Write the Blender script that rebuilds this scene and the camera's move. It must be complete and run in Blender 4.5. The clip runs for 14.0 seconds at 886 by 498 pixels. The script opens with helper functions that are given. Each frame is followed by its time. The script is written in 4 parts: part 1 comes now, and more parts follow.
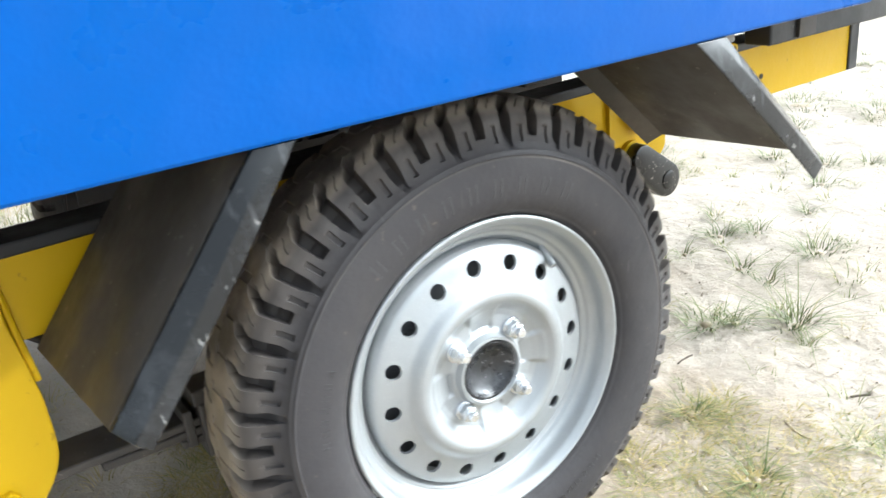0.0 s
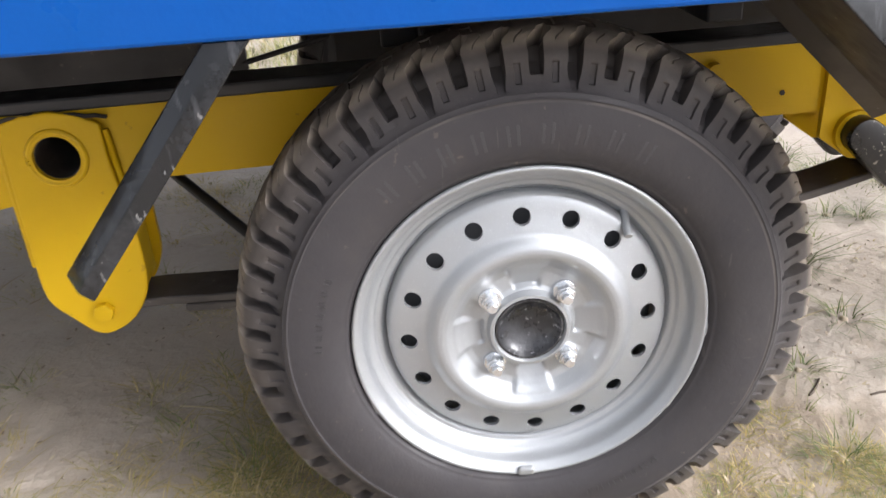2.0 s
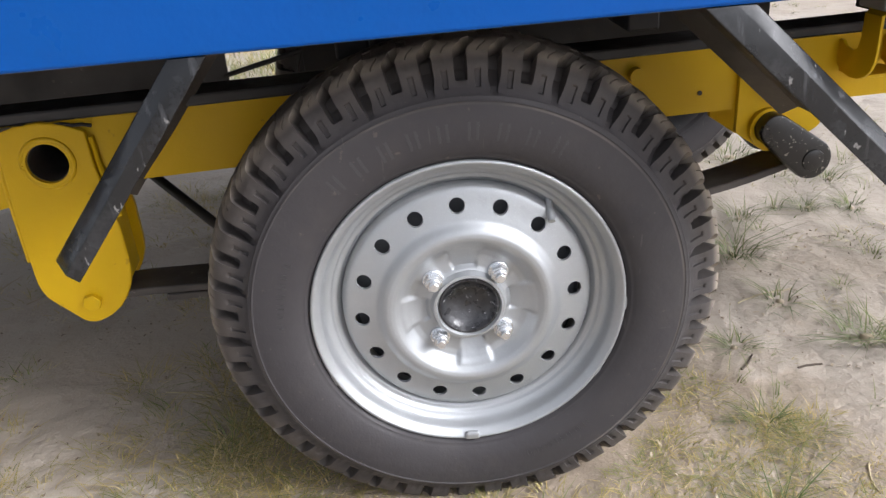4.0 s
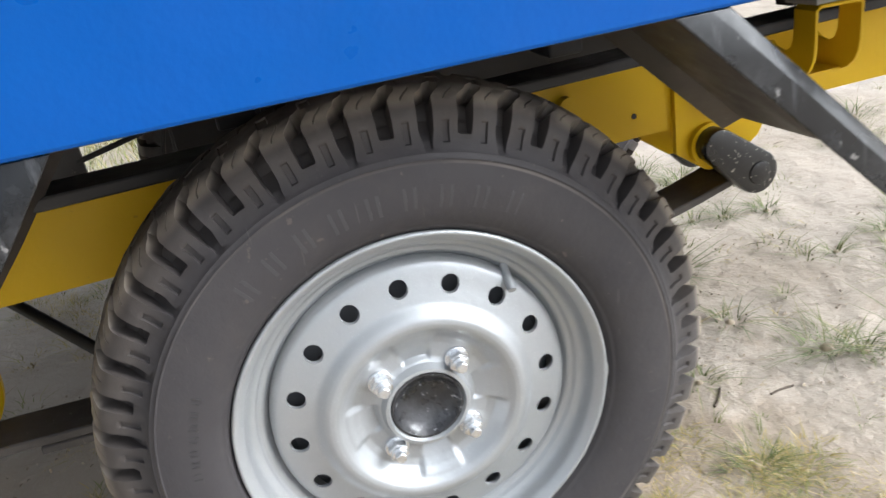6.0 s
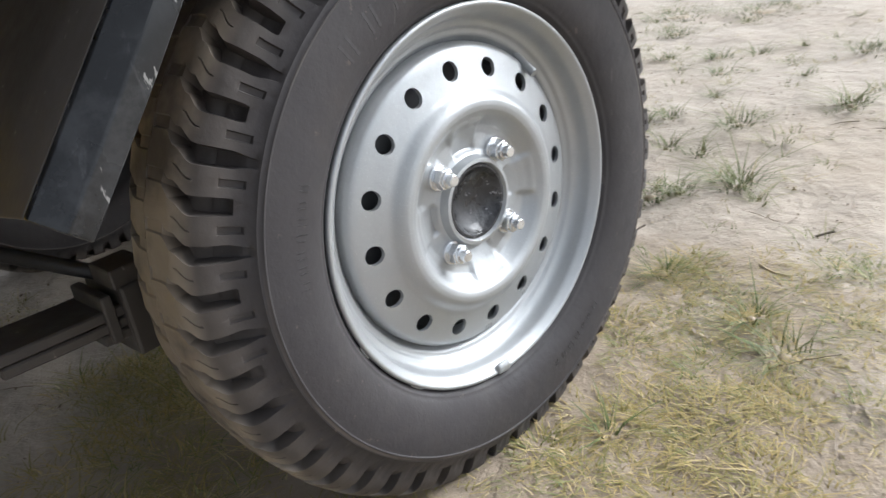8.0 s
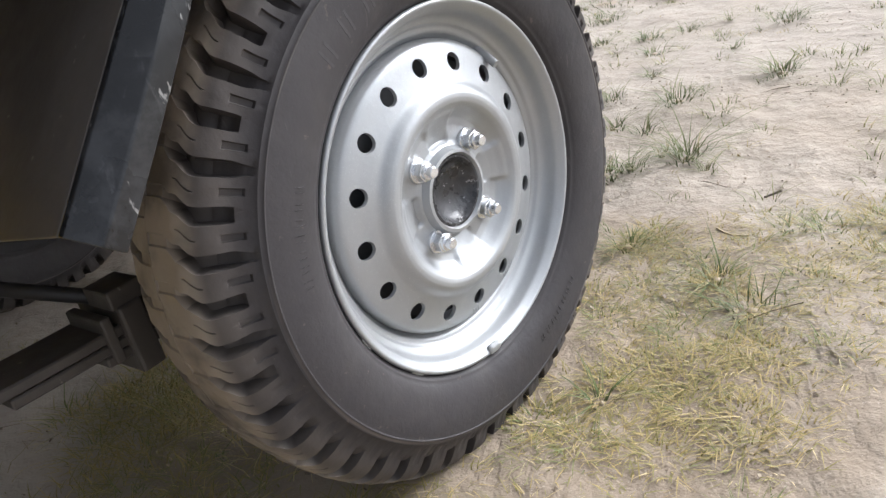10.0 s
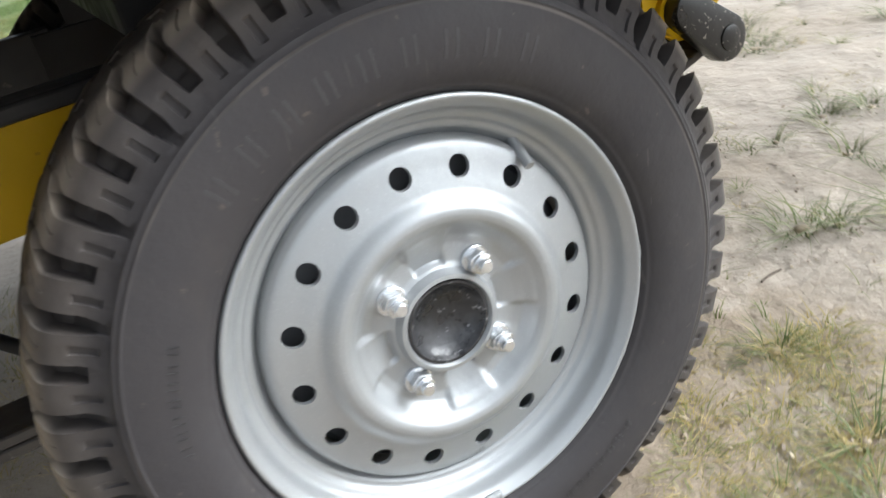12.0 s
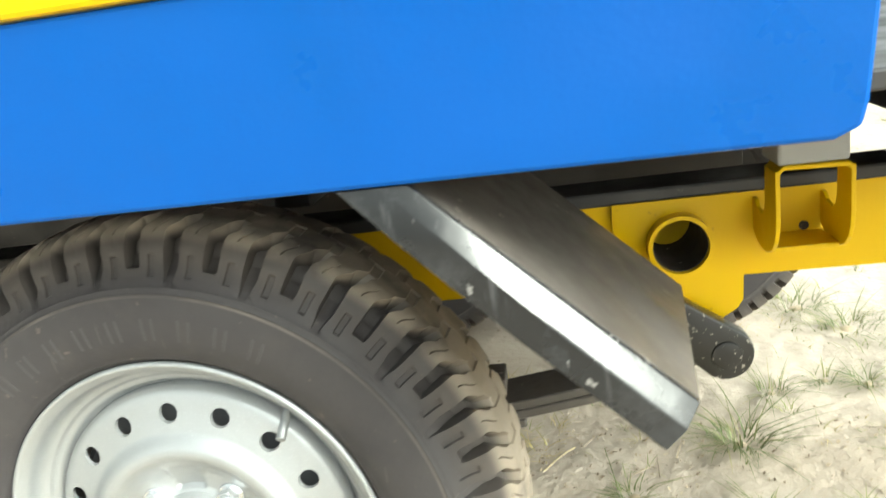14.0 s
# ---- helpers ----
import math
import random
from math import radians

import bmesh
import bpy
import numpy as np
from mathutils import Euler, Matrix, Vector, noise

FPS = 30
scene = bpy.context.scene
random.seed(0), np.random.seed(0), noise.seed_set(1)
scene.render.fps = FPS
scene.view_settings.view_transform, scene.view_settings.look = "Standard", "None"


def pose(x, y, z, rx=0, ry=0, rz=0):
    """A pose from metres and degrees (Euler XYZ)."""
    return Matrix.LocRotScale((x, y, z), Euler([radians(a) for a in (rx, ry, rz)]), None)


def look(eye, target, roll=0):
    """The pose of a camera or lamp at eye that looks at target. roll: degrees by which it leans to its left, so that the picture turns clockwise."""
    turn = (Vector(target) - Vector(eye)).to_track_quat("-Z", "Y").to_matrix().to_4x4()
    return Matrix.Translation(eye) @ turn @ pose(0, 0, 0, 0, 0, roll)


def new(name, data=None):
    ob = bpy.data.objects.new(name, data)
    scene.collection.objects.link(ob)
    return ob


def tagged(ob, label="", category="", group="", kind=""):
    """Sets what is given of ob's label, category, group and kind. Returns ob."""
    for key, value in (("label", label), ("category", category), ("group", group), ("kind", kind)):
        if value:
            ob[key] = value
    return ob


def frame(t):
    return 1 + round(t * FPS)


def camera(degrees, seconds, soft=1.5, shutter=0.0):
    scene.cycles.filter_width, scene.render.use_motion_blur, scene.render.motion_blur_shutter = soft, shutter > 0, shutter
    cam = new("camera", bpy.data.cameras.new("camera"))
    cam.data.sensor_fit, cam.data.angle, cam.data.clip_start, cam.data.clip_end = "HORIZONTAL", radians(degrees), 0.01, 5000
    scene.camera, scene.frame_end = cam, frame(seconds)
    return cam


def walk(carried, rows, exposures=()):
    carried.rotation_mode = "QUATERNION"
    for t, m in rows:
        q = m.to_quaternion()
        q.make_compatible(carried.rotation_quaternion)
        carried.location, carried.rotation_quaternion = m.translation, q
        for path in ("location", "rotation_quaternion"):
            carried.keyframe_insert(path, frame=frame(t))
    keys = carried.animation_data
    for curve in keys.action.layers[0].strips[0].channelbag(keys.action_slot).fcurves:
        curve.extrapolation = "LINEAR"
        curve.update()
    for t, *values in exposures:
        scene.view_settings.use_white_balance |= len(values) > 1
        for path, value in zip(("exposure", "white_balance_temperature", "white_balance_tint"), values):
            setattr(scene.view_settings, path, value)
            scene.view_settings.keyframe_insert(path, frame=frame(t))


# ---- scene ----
cam = camera(58.21, 14.0, soft=1.35, shutter=0.35)
PATH = [
    (0.0, -0.4025, -0.6137, 0.6949, 68.14, 6.05, -33.15),
    (0.5, -0.3074, -0.6979, 0.6990, 68.64, 4.38, -27.51),
    (1.0, -0.2405, -0.6655, 0.6995, 68.37, 4.82, -19.49),
    (1.5, -0.1378, -0.6048, 0.6801, 66.97, 2.66, -9.64),
    (2.0, -0.1066, -0.6502, 0.6758, 63.57, 3.46, -4.25),
    (2.5, -0.0871, -0.7510, 0.6879, 64.77, 4.15, -3.38),
    (4.8, -0.0572, -0.7545, 0.6946, 63.78, 5.05, -8.70),
    (5.0, -0.0570, -0.7578, 0.6938, 64.47, 5.30, -10.26),
    (5.5, -0.0642, -0.7159, 0.7028, 65.09, 5.84, -13.45),
    (6.0, -0.0881, -0.5948, 0.6744, 65.75, 8.86, -16.02),
    (6.5, -0.1271, -0.4834, 0.6293, 64.53, 10.22, -17.17),
    (7.0, -0.2338, -0.4581, 0.5392, 65.69, 9.31, -26.20),
    (7.5, -0.3875, -0.4865, 0.5153, 65.53, 8.59, -36.88),
    (8.0, -0.4562, -0.4826, 0.5115, 65.99, 8.61, -44.32),
    (8.2, -0.4769, -0.4837, 0.5069, 66.34, 8.15, -46.57),
    (10.3, -0.5018, -0.4804, 0.5203, 64.80, 13.29, -49.79),
    (10.5, -0.4917, -0.4822, 0.5221, 64.38, 13.57, -48.34),
    (11.0, -0.4352, -0.4808, 0.5333, 64.71, 15.19, -41.88),
    (11.5, -0.3322, -0.4782, 0.5525, 63.63, 14.95, -36.79),
    (12.0, -0.1736, -0.4816, 0.5661, 63.43, 13.38, -27.71),
    (12.5, -0.0139, -0.4866, 0.5779, 63.87, 8.68, -14.88),
    (13.0, 0.0426, -0.5175, 0.6279, 66.31, 8.16, -7.55),
    (13.5, 0.2083, -0.5889, 0.6486, 70.98, 8.91, 1.30),
    (14.0, 0.3542, -0.5472, 0.6664, 73.24, 7.86, 8.81),
]
EXPOSURES = [(0.0, 1.60, 5700, 2), (0.5, 1.14, 5780, 6), (1.0, 1.22, 5800, 7), (1.5, 1.42, 5950, 7), (2.0, 1.08, 6080, 13), (2.5, 0.89, 6050, 12), (5.0, 0.72, 5920, 13), (5.5, 0.85, 5860, 11),
             (6.0, 1.08, 5900, 8), (6.5, 1.27, 5900, 5), (7.0, 0.77, 5950, 6), (8.0, 0.78, 5900, 8), (10.5, 0.84, 5950, 11), (11.5, 0.86, 5900, 8), (12.0, 0.90, 5900, 6), (12.5, 0.52, 5950, 9), (13.0, 1.12, 6050, 9), (13.5, 1.64, 6200, 0), (14.0, 1.74, 6450, -5)]
walk(cam, [(t, pose(x, y, z, rx, ry, rz)) for t, x, y, z, rx, ry, rz in PATH], EXPOSURES)

# ---- light: bright hazy overcast, soft sun from the viewer's right ----
world = bpy.data.worlds.new("sky")
scene.world = world
world.use_nodes = True
sky = world.node_tree.nodes.new("ShaderNodeTexSky")
sky.sky_type, sky.sun_disc = "NISHITA", False
sky.sun_elevation, sky.sun_rotation = radians(36), radians(117)
sky.air_density, sky.dust_density, sky.ozone_density = 1.0, 5.0, 1.0
bg = world.node_tree.nodes["Background"]
haze = world.node_tree.nodes.new("ShaderNodeHueSaturation")     # thin cloud whitens the sky
haze.inputs["Saturation"].default_value = 0.18
world.node_tree.links.new(sky.outputs[0], haze.inputs["Color"])
world.node_tree.links.new(haze.outputs[0], bg.inputs[0])
bg.inputs[1].default_value = 0.15
sun = new("sun", bpy.data.lights.new("sun", "SUN"))
sun.data.energy, sun.data.angle, sun.data.color = 1.5, radians(26), (1.0, 0.97, 0.92)
sun.matrix_world = look((1.0, -0.5, 0.82), (0, 0, 0))

ZC = 0.262          # height of the wheel's centre
FACE = 0.183        # outer face of the chassis beam, in its own axes
YAW = 3.2           # degrees by which the chassis turns from the wheel
SKIRT = -0.100      # outer face of the blue side panel


# ---- materials ----
class Mat:
    """A small builder for node materials in object space."""

    def __init__(self, name, colour, rough=0.5, metal=0.0, coat=0.0):
        self.m = bpy.data.materials.new(name)
        self.m.use_nodes = True
        self.t = self.m.node_tree
        self.b = self.t.nodes["Principled BSDF"]
        self.b.inputs["Base Color"].default_value = (*colour, 1)
        self.b.inputs["Roughness"].default_value = rough
        self.b.inputs["Metallic"].default_value = metal
        self.b.inputs["Coat Weight"].default_value = coat
        self.b.inputs["Coat Roughness"].default_value = 0.12
        self.co = self.t.nodes.new("ShaderNodeTexCoord").outputs["Object"]
        self.colour = None
        self.start = colour
        self.height = None

    def noise(self, scale, detail=4.0, rough=0.55, stretch=None):
        co = self.co
        if stretch:
            mp = self.t.nodes.new("ShaderNodeMapping")
            mp.inputs["Scale"].default_value = stretch
            self.t.links.new(co, mp.inputs[0])
            co = mp.outputs[0]
        n = self.t.nodes.new("ShaderNodeTexNoise")
        n.inputs["Scale"].default_value, n.inputs["Detail"].default_value = scale, detail
        n.inputs["Roughness"].default_value = rough
        self.t.links.new(co, n.inputs["Vector"])
        return n.outputs["Fac"]

    def ramp(self, fac, lo, hi, a=0.0, b=1.0):
        n = self.t.nodes.new("ShaderNodeMapRange")
        n.interpolation_type = "SMOOTHSTEP"
        for k, v in zip(("From Min", "From Max", "To Min", "To Max"), (lo, hi, a, b)):
            n.inputs[k].default_value = v
        self.t.links.new(fac, n.inputs["Value"])
        return n.outputs["Result"]

    def math(self, op, a, b):
        n = self.t.nodes.new("ShaderNodeMath")
        n.operation = op
        for i, v in enumerate((a, b)):
            if isinstance(v, (int, float)):
                n.inputs[i].default_value = v
            else:
                self.t.links.new(v, n.inputs[i])
        return n.outputs[0]

    def mix(self, fac, colour):
        """Lay a colour over what is there, by fac."""
        n = self.t.nodes.new("ShaderNodeMix")
        n.data_type = "RGBA"
        self.t.links.new(fac, n.inputs["Factor"])
        if self.colour is None:
            n.inputs["A"].default_value = (*self.start, 1)
        else:
            self.t.links.new(self.colour, n.inputs["A"])
        n.inputs["B"].default_value = (*colour, 1)
        self.colour = n.outputs["Result"]
        self.t.links.new(self.colour, self.b.inputs["Base Color"])
        return self

    def roughness(self, fac):
        self.t.links.new(fac, self.b.inputs["Roughness"])
        return self

    def bump(self, fac, distance, strength=1.0):
        n = self.t.nodes.new("ShaderNodeBump")
        n.inputs["Distance"].default_value, n.inputs["Strength"].default_value = distance, strength
        self.t.links.new(fac, n.inputs["Height"])
        if self.height is not None:
            self.t.links.new(self.height, n.inputs["Normal"])
        self.height = n.outputs["Normal"]
        self.t.links.new(self.height, self.b.inputs["Normal"])
        return self


def paint(name, colour, rough, coat, dust, chip=None, amount=0.5, gloss=0.5, chips=0.685):
    m = Mat(name, colour, rough, 0.0, coat)
    m.b.inputs["Specular IOR Level"].default_value = gloss
    m.mix(m.ramp(m.noise(3.0), 0.3, 0.75, 0.0, 0.25), tuple(c * 0.75 for c in colour))
    m.mix(m.ramp(m.noise(9.0, 6), 0.45, 0.8, 0.0, amount), dust)
    if chip:
        m.mix(m.ramp(m.noise(60.0 if chips > 0.65 else 170.0, 3), chips, chips + 0.045, 0.0, 0.8), chip)
    m.roughness(m.ramp(m.noise(14.0), 0.3, 0.7, rough * 0.8, min(1.0, rough * 1.5)))
    m.bump(m.noise(25.0, 3), 0.0012).bump(m.noise(260.0, 2), 0.00012)
    return m.m


BLUE = paint("blue_paint", (0.0014, 0.066, 0.295), 0.32, 0.0, (0.003, 0.080, 0.31), amount=0.15, gloss=0.22)
YELLOW = paint("yellow_paint", (0.63, 0.395, 0.0010), 0.36, 0.0, (0.53, 0.325, 0.002), (0.45, 0.28, 0.01), 0.25, gloss=0.25)
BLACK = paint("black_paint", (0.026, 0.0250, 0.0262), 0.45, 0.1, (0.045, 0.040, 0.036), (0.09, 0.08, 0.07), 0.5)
DUSTY = paint("dusty_black_paint", (0.060, 0.052, 0.046), 0.50, 0.0, (0.15, 0.125, 0.10), (0.20, 0.175, 0.15), 0.8)
GREASY = paint("greasy_black_steel", (0.025, 0.021, 0.018), 0.60, 0.0, (0.12, 0.092, 0.068), (0.36, 0.33, 0.30), 0.6)
SHACKLE = paint("shackle_paint", (0.013, 0.0122, 0.0118), 0.30, 0.25, (0.048, 0.042, 0.036), (0.30, 0.27, 0.24), 0.5, gloss=0.4, chips=0.63)


def wing_material():
    """Glossy black, dulled in blotches and scuffed down to grey along the edges' length."""
    m = Mat("mudguard_paint", (0.010, 0.0102, 0.0110), 0.17, 0.0, 0.45)
    m.b.inputs["Specular IOR Level"].default_value = 0.25
    m.mix(m.ramp(m.noise(9.0, 6), 0.45, 0.8, 0.0, 0.4), (0.022, 0.021, 0.020))
    m.mix(m.ramp(m.noise(16.0, 6, 0.7), 0.50, 0.66, 0.0, 0.55), (0.040, 0.041, 0.044))
    m.mix(m.ramp(m.noise(26.0, 5, 0.6, (3.0, 3.0, 0.35)), 0.58, 0.70, 0.0, 0.45), (0.085, 0.086, 0.090))
    m.mix(m.ramp(m.noise(48.0, 4, 0.6, (2.0, 2.0, 0.7)), 0.665, 0.70, 0.0, 0.75), (0.25, 0.245, 0.235))
    m.mix(m.ramp(m.noise(60.0, 3), 0.685, 0.73, 0.0, 0.8), (0.22, 0.21, 0.20))
    m.roughness(m.ramp(m.noise(14.0, 5), 0.3, 0.7, 0.18, 0.34))
    m.bump(m.noise(25.0, 3), 0.0012).bump(m.noise(260.0, 2), 0.00012)
    return m.m


WING = wing_material()
PRIMER = paint("grey_primer", (0.36, 0.35, 0.33), 0.7, 0.0, (0.25, 0.23, 0.2), (0.15, 0.14, 0.12), 0.4)


def silver_material():
    m = Mat("silver_paint", (0.39, 0.401, 0.409), 0.40, 0.60)
    m.mix(m.ramp(m.noise(18.0, 5), 0.4, 0.8, 0.0, 0.25), (0.37, 0.372, 0.365))
    m.mix(m.ramp(m.noise(900.0, 2), 0.6, 0.8, 0.0, 0.3), (0.85, 0.86, 0.87))
    m.roughness(m.ramp(m.noise(40.0, 4), 0.3, 0.7, 0.40, 0.53))
    m.bump(m.noise(35.0, 3), 0.0005).bump(m.noise(160.0, 3), 0.00018).bump(m.noise(700.0, 2), 0.00006)
    return m.m


def rubber_material():
    m = Mat("tyre_rubber", (0.041, 0.0375, 0.0393), 0.52)
    m.b.inputs["Specular IOR Level"].default_value = 0.32
    m.mix(m.ramp(m.noise(7.0, 5), 0.35, 0.75, 0.0, 0.6), (0.056, 0.051, 0.051))
    m.mix(m.ramp(m.noise(30.0, 6), 0.5, 0.8, 0.0, 0.35), (0.065, 0.056, 0.052))
    m.mix(m.ramp(m.noise(120.0, 3), 0.68, 0.75, 0.0, 0.4), (0.16, 0.13, 0.11))
    sep = m.t.nodes.new("ShaderNodeSeparateXYZ")
    m.t.links.new(m.co, sep.inputs[0])
    radius = m.math("SQRT", m.math("ADD", m.math("MULTIPLY", sep.outputs[0], sep.outputs[0]), m.math("MULTIPLY", sep.outputs[2], sep.outputs[2])), 0.0)
    tread = m.ramp(radius, 0.234, 0.262)
    ridge = m.math("MULTIPLY", m.ramp(radius, 0.2282, 0.2292), m.ramp(radius, 0.2304, 0.2316, 1.0, 0.0))
    m.mix(m.math("MULTIPLY", ridge, m.ramp(m.noise(5.0, 4), 0.42, 0.62, 0.0, 0.7)), (0.16, 0.14, 0.125))
    m.mix(m.math("MULTIPLY", tread, m.ramp(m.noise(9.0, 5), 0.35, 0.62, 0.35, 0.95)), (0.076, 0.065, 0.058))
    m.mix(m.math("MULTIPLY", m.ramp(radius, 0.2670, 0.2780), m.ramp(m.noise(13.0, 5), 0.36, 0.56, 0.15, 0.9)), (0.262, 0.220, 0.174))
    m.mix(m.ramp(m.noise(26.0, 3, 0.5, (9.0, 1.0, 1.0)), 0.715, 0.75, 0.0, 0.22), (0.15, 0.135, 0.125))
    m.mix(m.ramp(m.noise(22.0, 3, 0.5, (1.0, 1.0, 8.0)), 0.72, 0.76, 0.0, 0.22), (0.15, 0.135, 0.125))
    m.roughness(m.ramp(m.noise(20.0), 0.3, 0.7, 0.5, 0.75))
    m.bump(m.noise(90.0, 4), 0.0006).bump(m.noise(600.0, 2), 0.00008)
    return m.m


SILVER, RUBBER = silver_material(), rubber_material()
LETTER = Mat("raised_rubber", (0.043, 0.0395, 0.041), 0.55)
LETTER = LETTER.bump(LETTER.noise(90.0, 4), 0.0006).m
ZINC = Mat("zinc_nut", (0.72, 0.73, 0.74), 0.25, 0.9)
ZINC = ZINC.bump(ZINC.noise(300.0, 2), 0.0003).m
DRUM = paint("drum_paint", (0.13, 0.134, 0.140), 0.6, 0.0, (0.10, 0.09, 0.08), (0.05, 0.045, 0.04), 0.5)


def cap_material():
    m = Mat("greased_cap", (0.022, 0.022, 0.024), 0.34, 0.0, 0.15)
    m.mix(m.ramp(m.noise(45.0, 5), 0.45, 0.7, 0.0, 0.7), (0.07, 0.07, 0.075))
    m.mix(m.ramp(m.noise(210.0, 4), 0.64, 0.70, 0.0, 0.8), (0.35, 0.35, 0.36))
    m.roughness(m.ramp(m.noise(80.0, 3), 0.35, 0.65, 0.22, 0.5))
    m.bump(m.noise(120.0, 4), 0.0012)
    return m.m


CAP = cap_material()


def sand_material():
    m = Mat("sandy_ground", (0.400, 0.345, 0.285), 0.95)
    m.mix(m.ramp(m.noise(1.6, 5), 0.42, 0.66, 0.0, 0.55), (0.335, 0.272, 0.205))
    m.mix(m.ramp(m.noise(6.0, 6), 0.5, 0.75, 0.0, 0.5), (0.455, 0.400, 0.335))
    # brown topsoil under the worn grass by the wheel, with a ragged edge
    spot = m.t.nodes.new("ShaderNodeVectorMath")
    spot.operation = "DISTANCE"
    m.t.links.new(m.co, spot.inputs[0])
    spot.inputs[1].default_value = (0.07, 0.04, 0.0)
    ragged = m.math("ADD", spot.outputs["Value"], m.math("MULTIPLY", m.noise(5.0, 6, 0.65), 0.9))
    m.mix(m.ramp(ragged, 0.66, 1.00, 0.75, 0.0), (0.258, 0.197, 0.136))
    m.mix(m.ramp(m.noise(22.0, 6, 0.65), 0.56, 0.76, 0.0, 0.40), (0.262, 0.205, 0.150))
    # lawn well beyond the trailer
    sep = m.t.nodes.new("ShaderNodeSeparateXYZ")
    m.t.links.new(m.co, sep.inputs[0])
    edge = m.math("ADD", m.math("SUBTRACT", sep.outputs[1], m.math("MULTIPLY", sep.outputs[0], 1.0)), m.math("MULTIPLY", m.noise(0.8, 5), 3.0))
    m.mix(m.ramp(edge, 6.0, 8.0, 0.0, 0.9), (0.105, 0.150, 0.036))
    m.mix(m.ramp(m.noise(130.0, 4), 0.65, 0.76, 0.0, 0.42), (0.22, 0.172, 0.125))
    m.mix(m.ramp(m.noise(420.0, 2), 0.62, 0.72, 0.0, 0.35), (0.54, 0.49, 0.43))
    m.bump(m.noise(9.0, 5), 0.020).bump(m.noise(40.0, 5, 0.6), 0.0038).bump(m.noise(330.0, 3), 0.0009)
    return m.m


SAND = sand_material()


def blade_material(name, fresh, dry, tip):
    m = Mat(name, fresh, 0.6)
    g = m.t.nodes.new("ShaderNodeNewGeometry").outputs["Random Per Island"]
    m.mix(m.ramp(g, 0.25, 0.75), dry)
    m.mix(m.ramp(g, 0.80, 1.0), tip)
    m.b.inputs["Subsurface Weight"].default_value = 0.0
    return m.m


GRASS_GREEN = blade_material("green_grass", (0.150, 0.172, 0.056), (0.23, 0.235, 0.085), (0.46, 0.39, 0.20))
GRASS_TUFT = blade_material("tuft_grass", (0.100, 0.128, 0.038), (0.165, 0.180, 0.062), (0.40, 0.34, 0.18))
LAWN = blade_material("lawn_grass", (0.070, 0.125, 0.020), (0.105, 0.165, 0.030), (0.17, 0.20, 0.06))
GRASS_DRY = blade_material("dry_grass", (0.25, 0.222, 0.070), (0.43, 0.320, 0.122), (0.54, 0.43, 0.24))
LITTER = blade_material("leaf_litter", (0.17, 0.125, 0.085), (0.30, 0.235, 0.16), (0.46, 0.38, 0.26))


# ---- mesh helpers ----
def finish(ob, mat, smooth=False):
    ob.data.materials.append(mat)
    if smooth:
        ob.data.polygons.foreach_set("use_smooth", [True] * len(ob.data.polygons))
        ob.data.set_sharp_from_angle(angle=radians(smooth if smooth > 1 else 38))
    return ob


def part(name, bm, mat, parent=None, label="", smooth=False):
    """Link a bmesh as one mesh object under a thing or a part."""
    bmesh.ops.recalc_face_normals(bm, faces=bm.faces)
    me = bpy.data.meshes.new(name)
    bm.to_mesh(me)
    bm.free()
    ob = finish(new(name, me), mat, smooth)
    ob.parent = parent
    return tagged(ob, label=label)


def soften(bm, width, segments=2):
    edges = [e for e in bm.edges if e.is_manifold and e.calc_face_angle(0) > 0.6]
    bmesh.ops.bevel(bm, geom=edges, offset=width, segments=segments, profile=0.5, affect="EDGES", clamp_overlap=True)
    return bm


def box(size, at, bevel=0.002, turn=None):
    bm = bmesh.new()
    m = (turn or Matrix.Identity(4)) @ Matrix.Diagonal((*size, 1))
    bmesh.ops.create_cube(bm, size=1.0, matrix=Matrix.Translation(at) @ m)
    return soften(bm, bevel) if bevel else bm


def prism(points, y0, y1, bevel=0.0015):
    """A plate: a polygon in x and z, from y0 to y1."""
    bm = bmesh.new()
    a = [bm.verts.new((x, y0, z)) for x, z in points]
    b = [bm.verts.new((x, y1, z)) for x, z in points]
    bm.faces.new(a)
    bm.faces.new(b[::-1])
    n = len(points)
    for i in range(n):
        bm.faces.new((a[i], a[(i + 1) % n], b[(i + 1) % n], b[i]))
    bmesh.ops.recalc_face_normals(bm, faces=bm.faces)
    return soften(bm, bevel) if bevel else bm


def tube(path, radius, sides=12, caps=True, bm=None):
    """A round bar along a path of points."""
    bm = bm or bmesh.new()
    rings = []
    pts = [Vector(p) for p in path]
    for i, p in enumerate(pts):
        d = (pts[min(i + 1, len(pts) - 1)] - pts[max(i - 1, 0)]).normalized()
        q = d.to_track_quat("Z", "Y")
        rings.append([bm.verts.new(p + q @ Vector((radius * math.cos(a), radius * math.sin(a), 0)))
                      for a in (2 * math.pi * k / sides for k in range(sides))])
    for r, s in zip(rings, rings[1:]):
        for k in range(sides):
            bm.faces.new((r[k], r[(k + 1) % sides], s[(k + 1) % sides], s[k]))
    if caps:
        bm.faces.new(rings[0][::-1])
        bm.faces.new(rings[-1])
    return bm


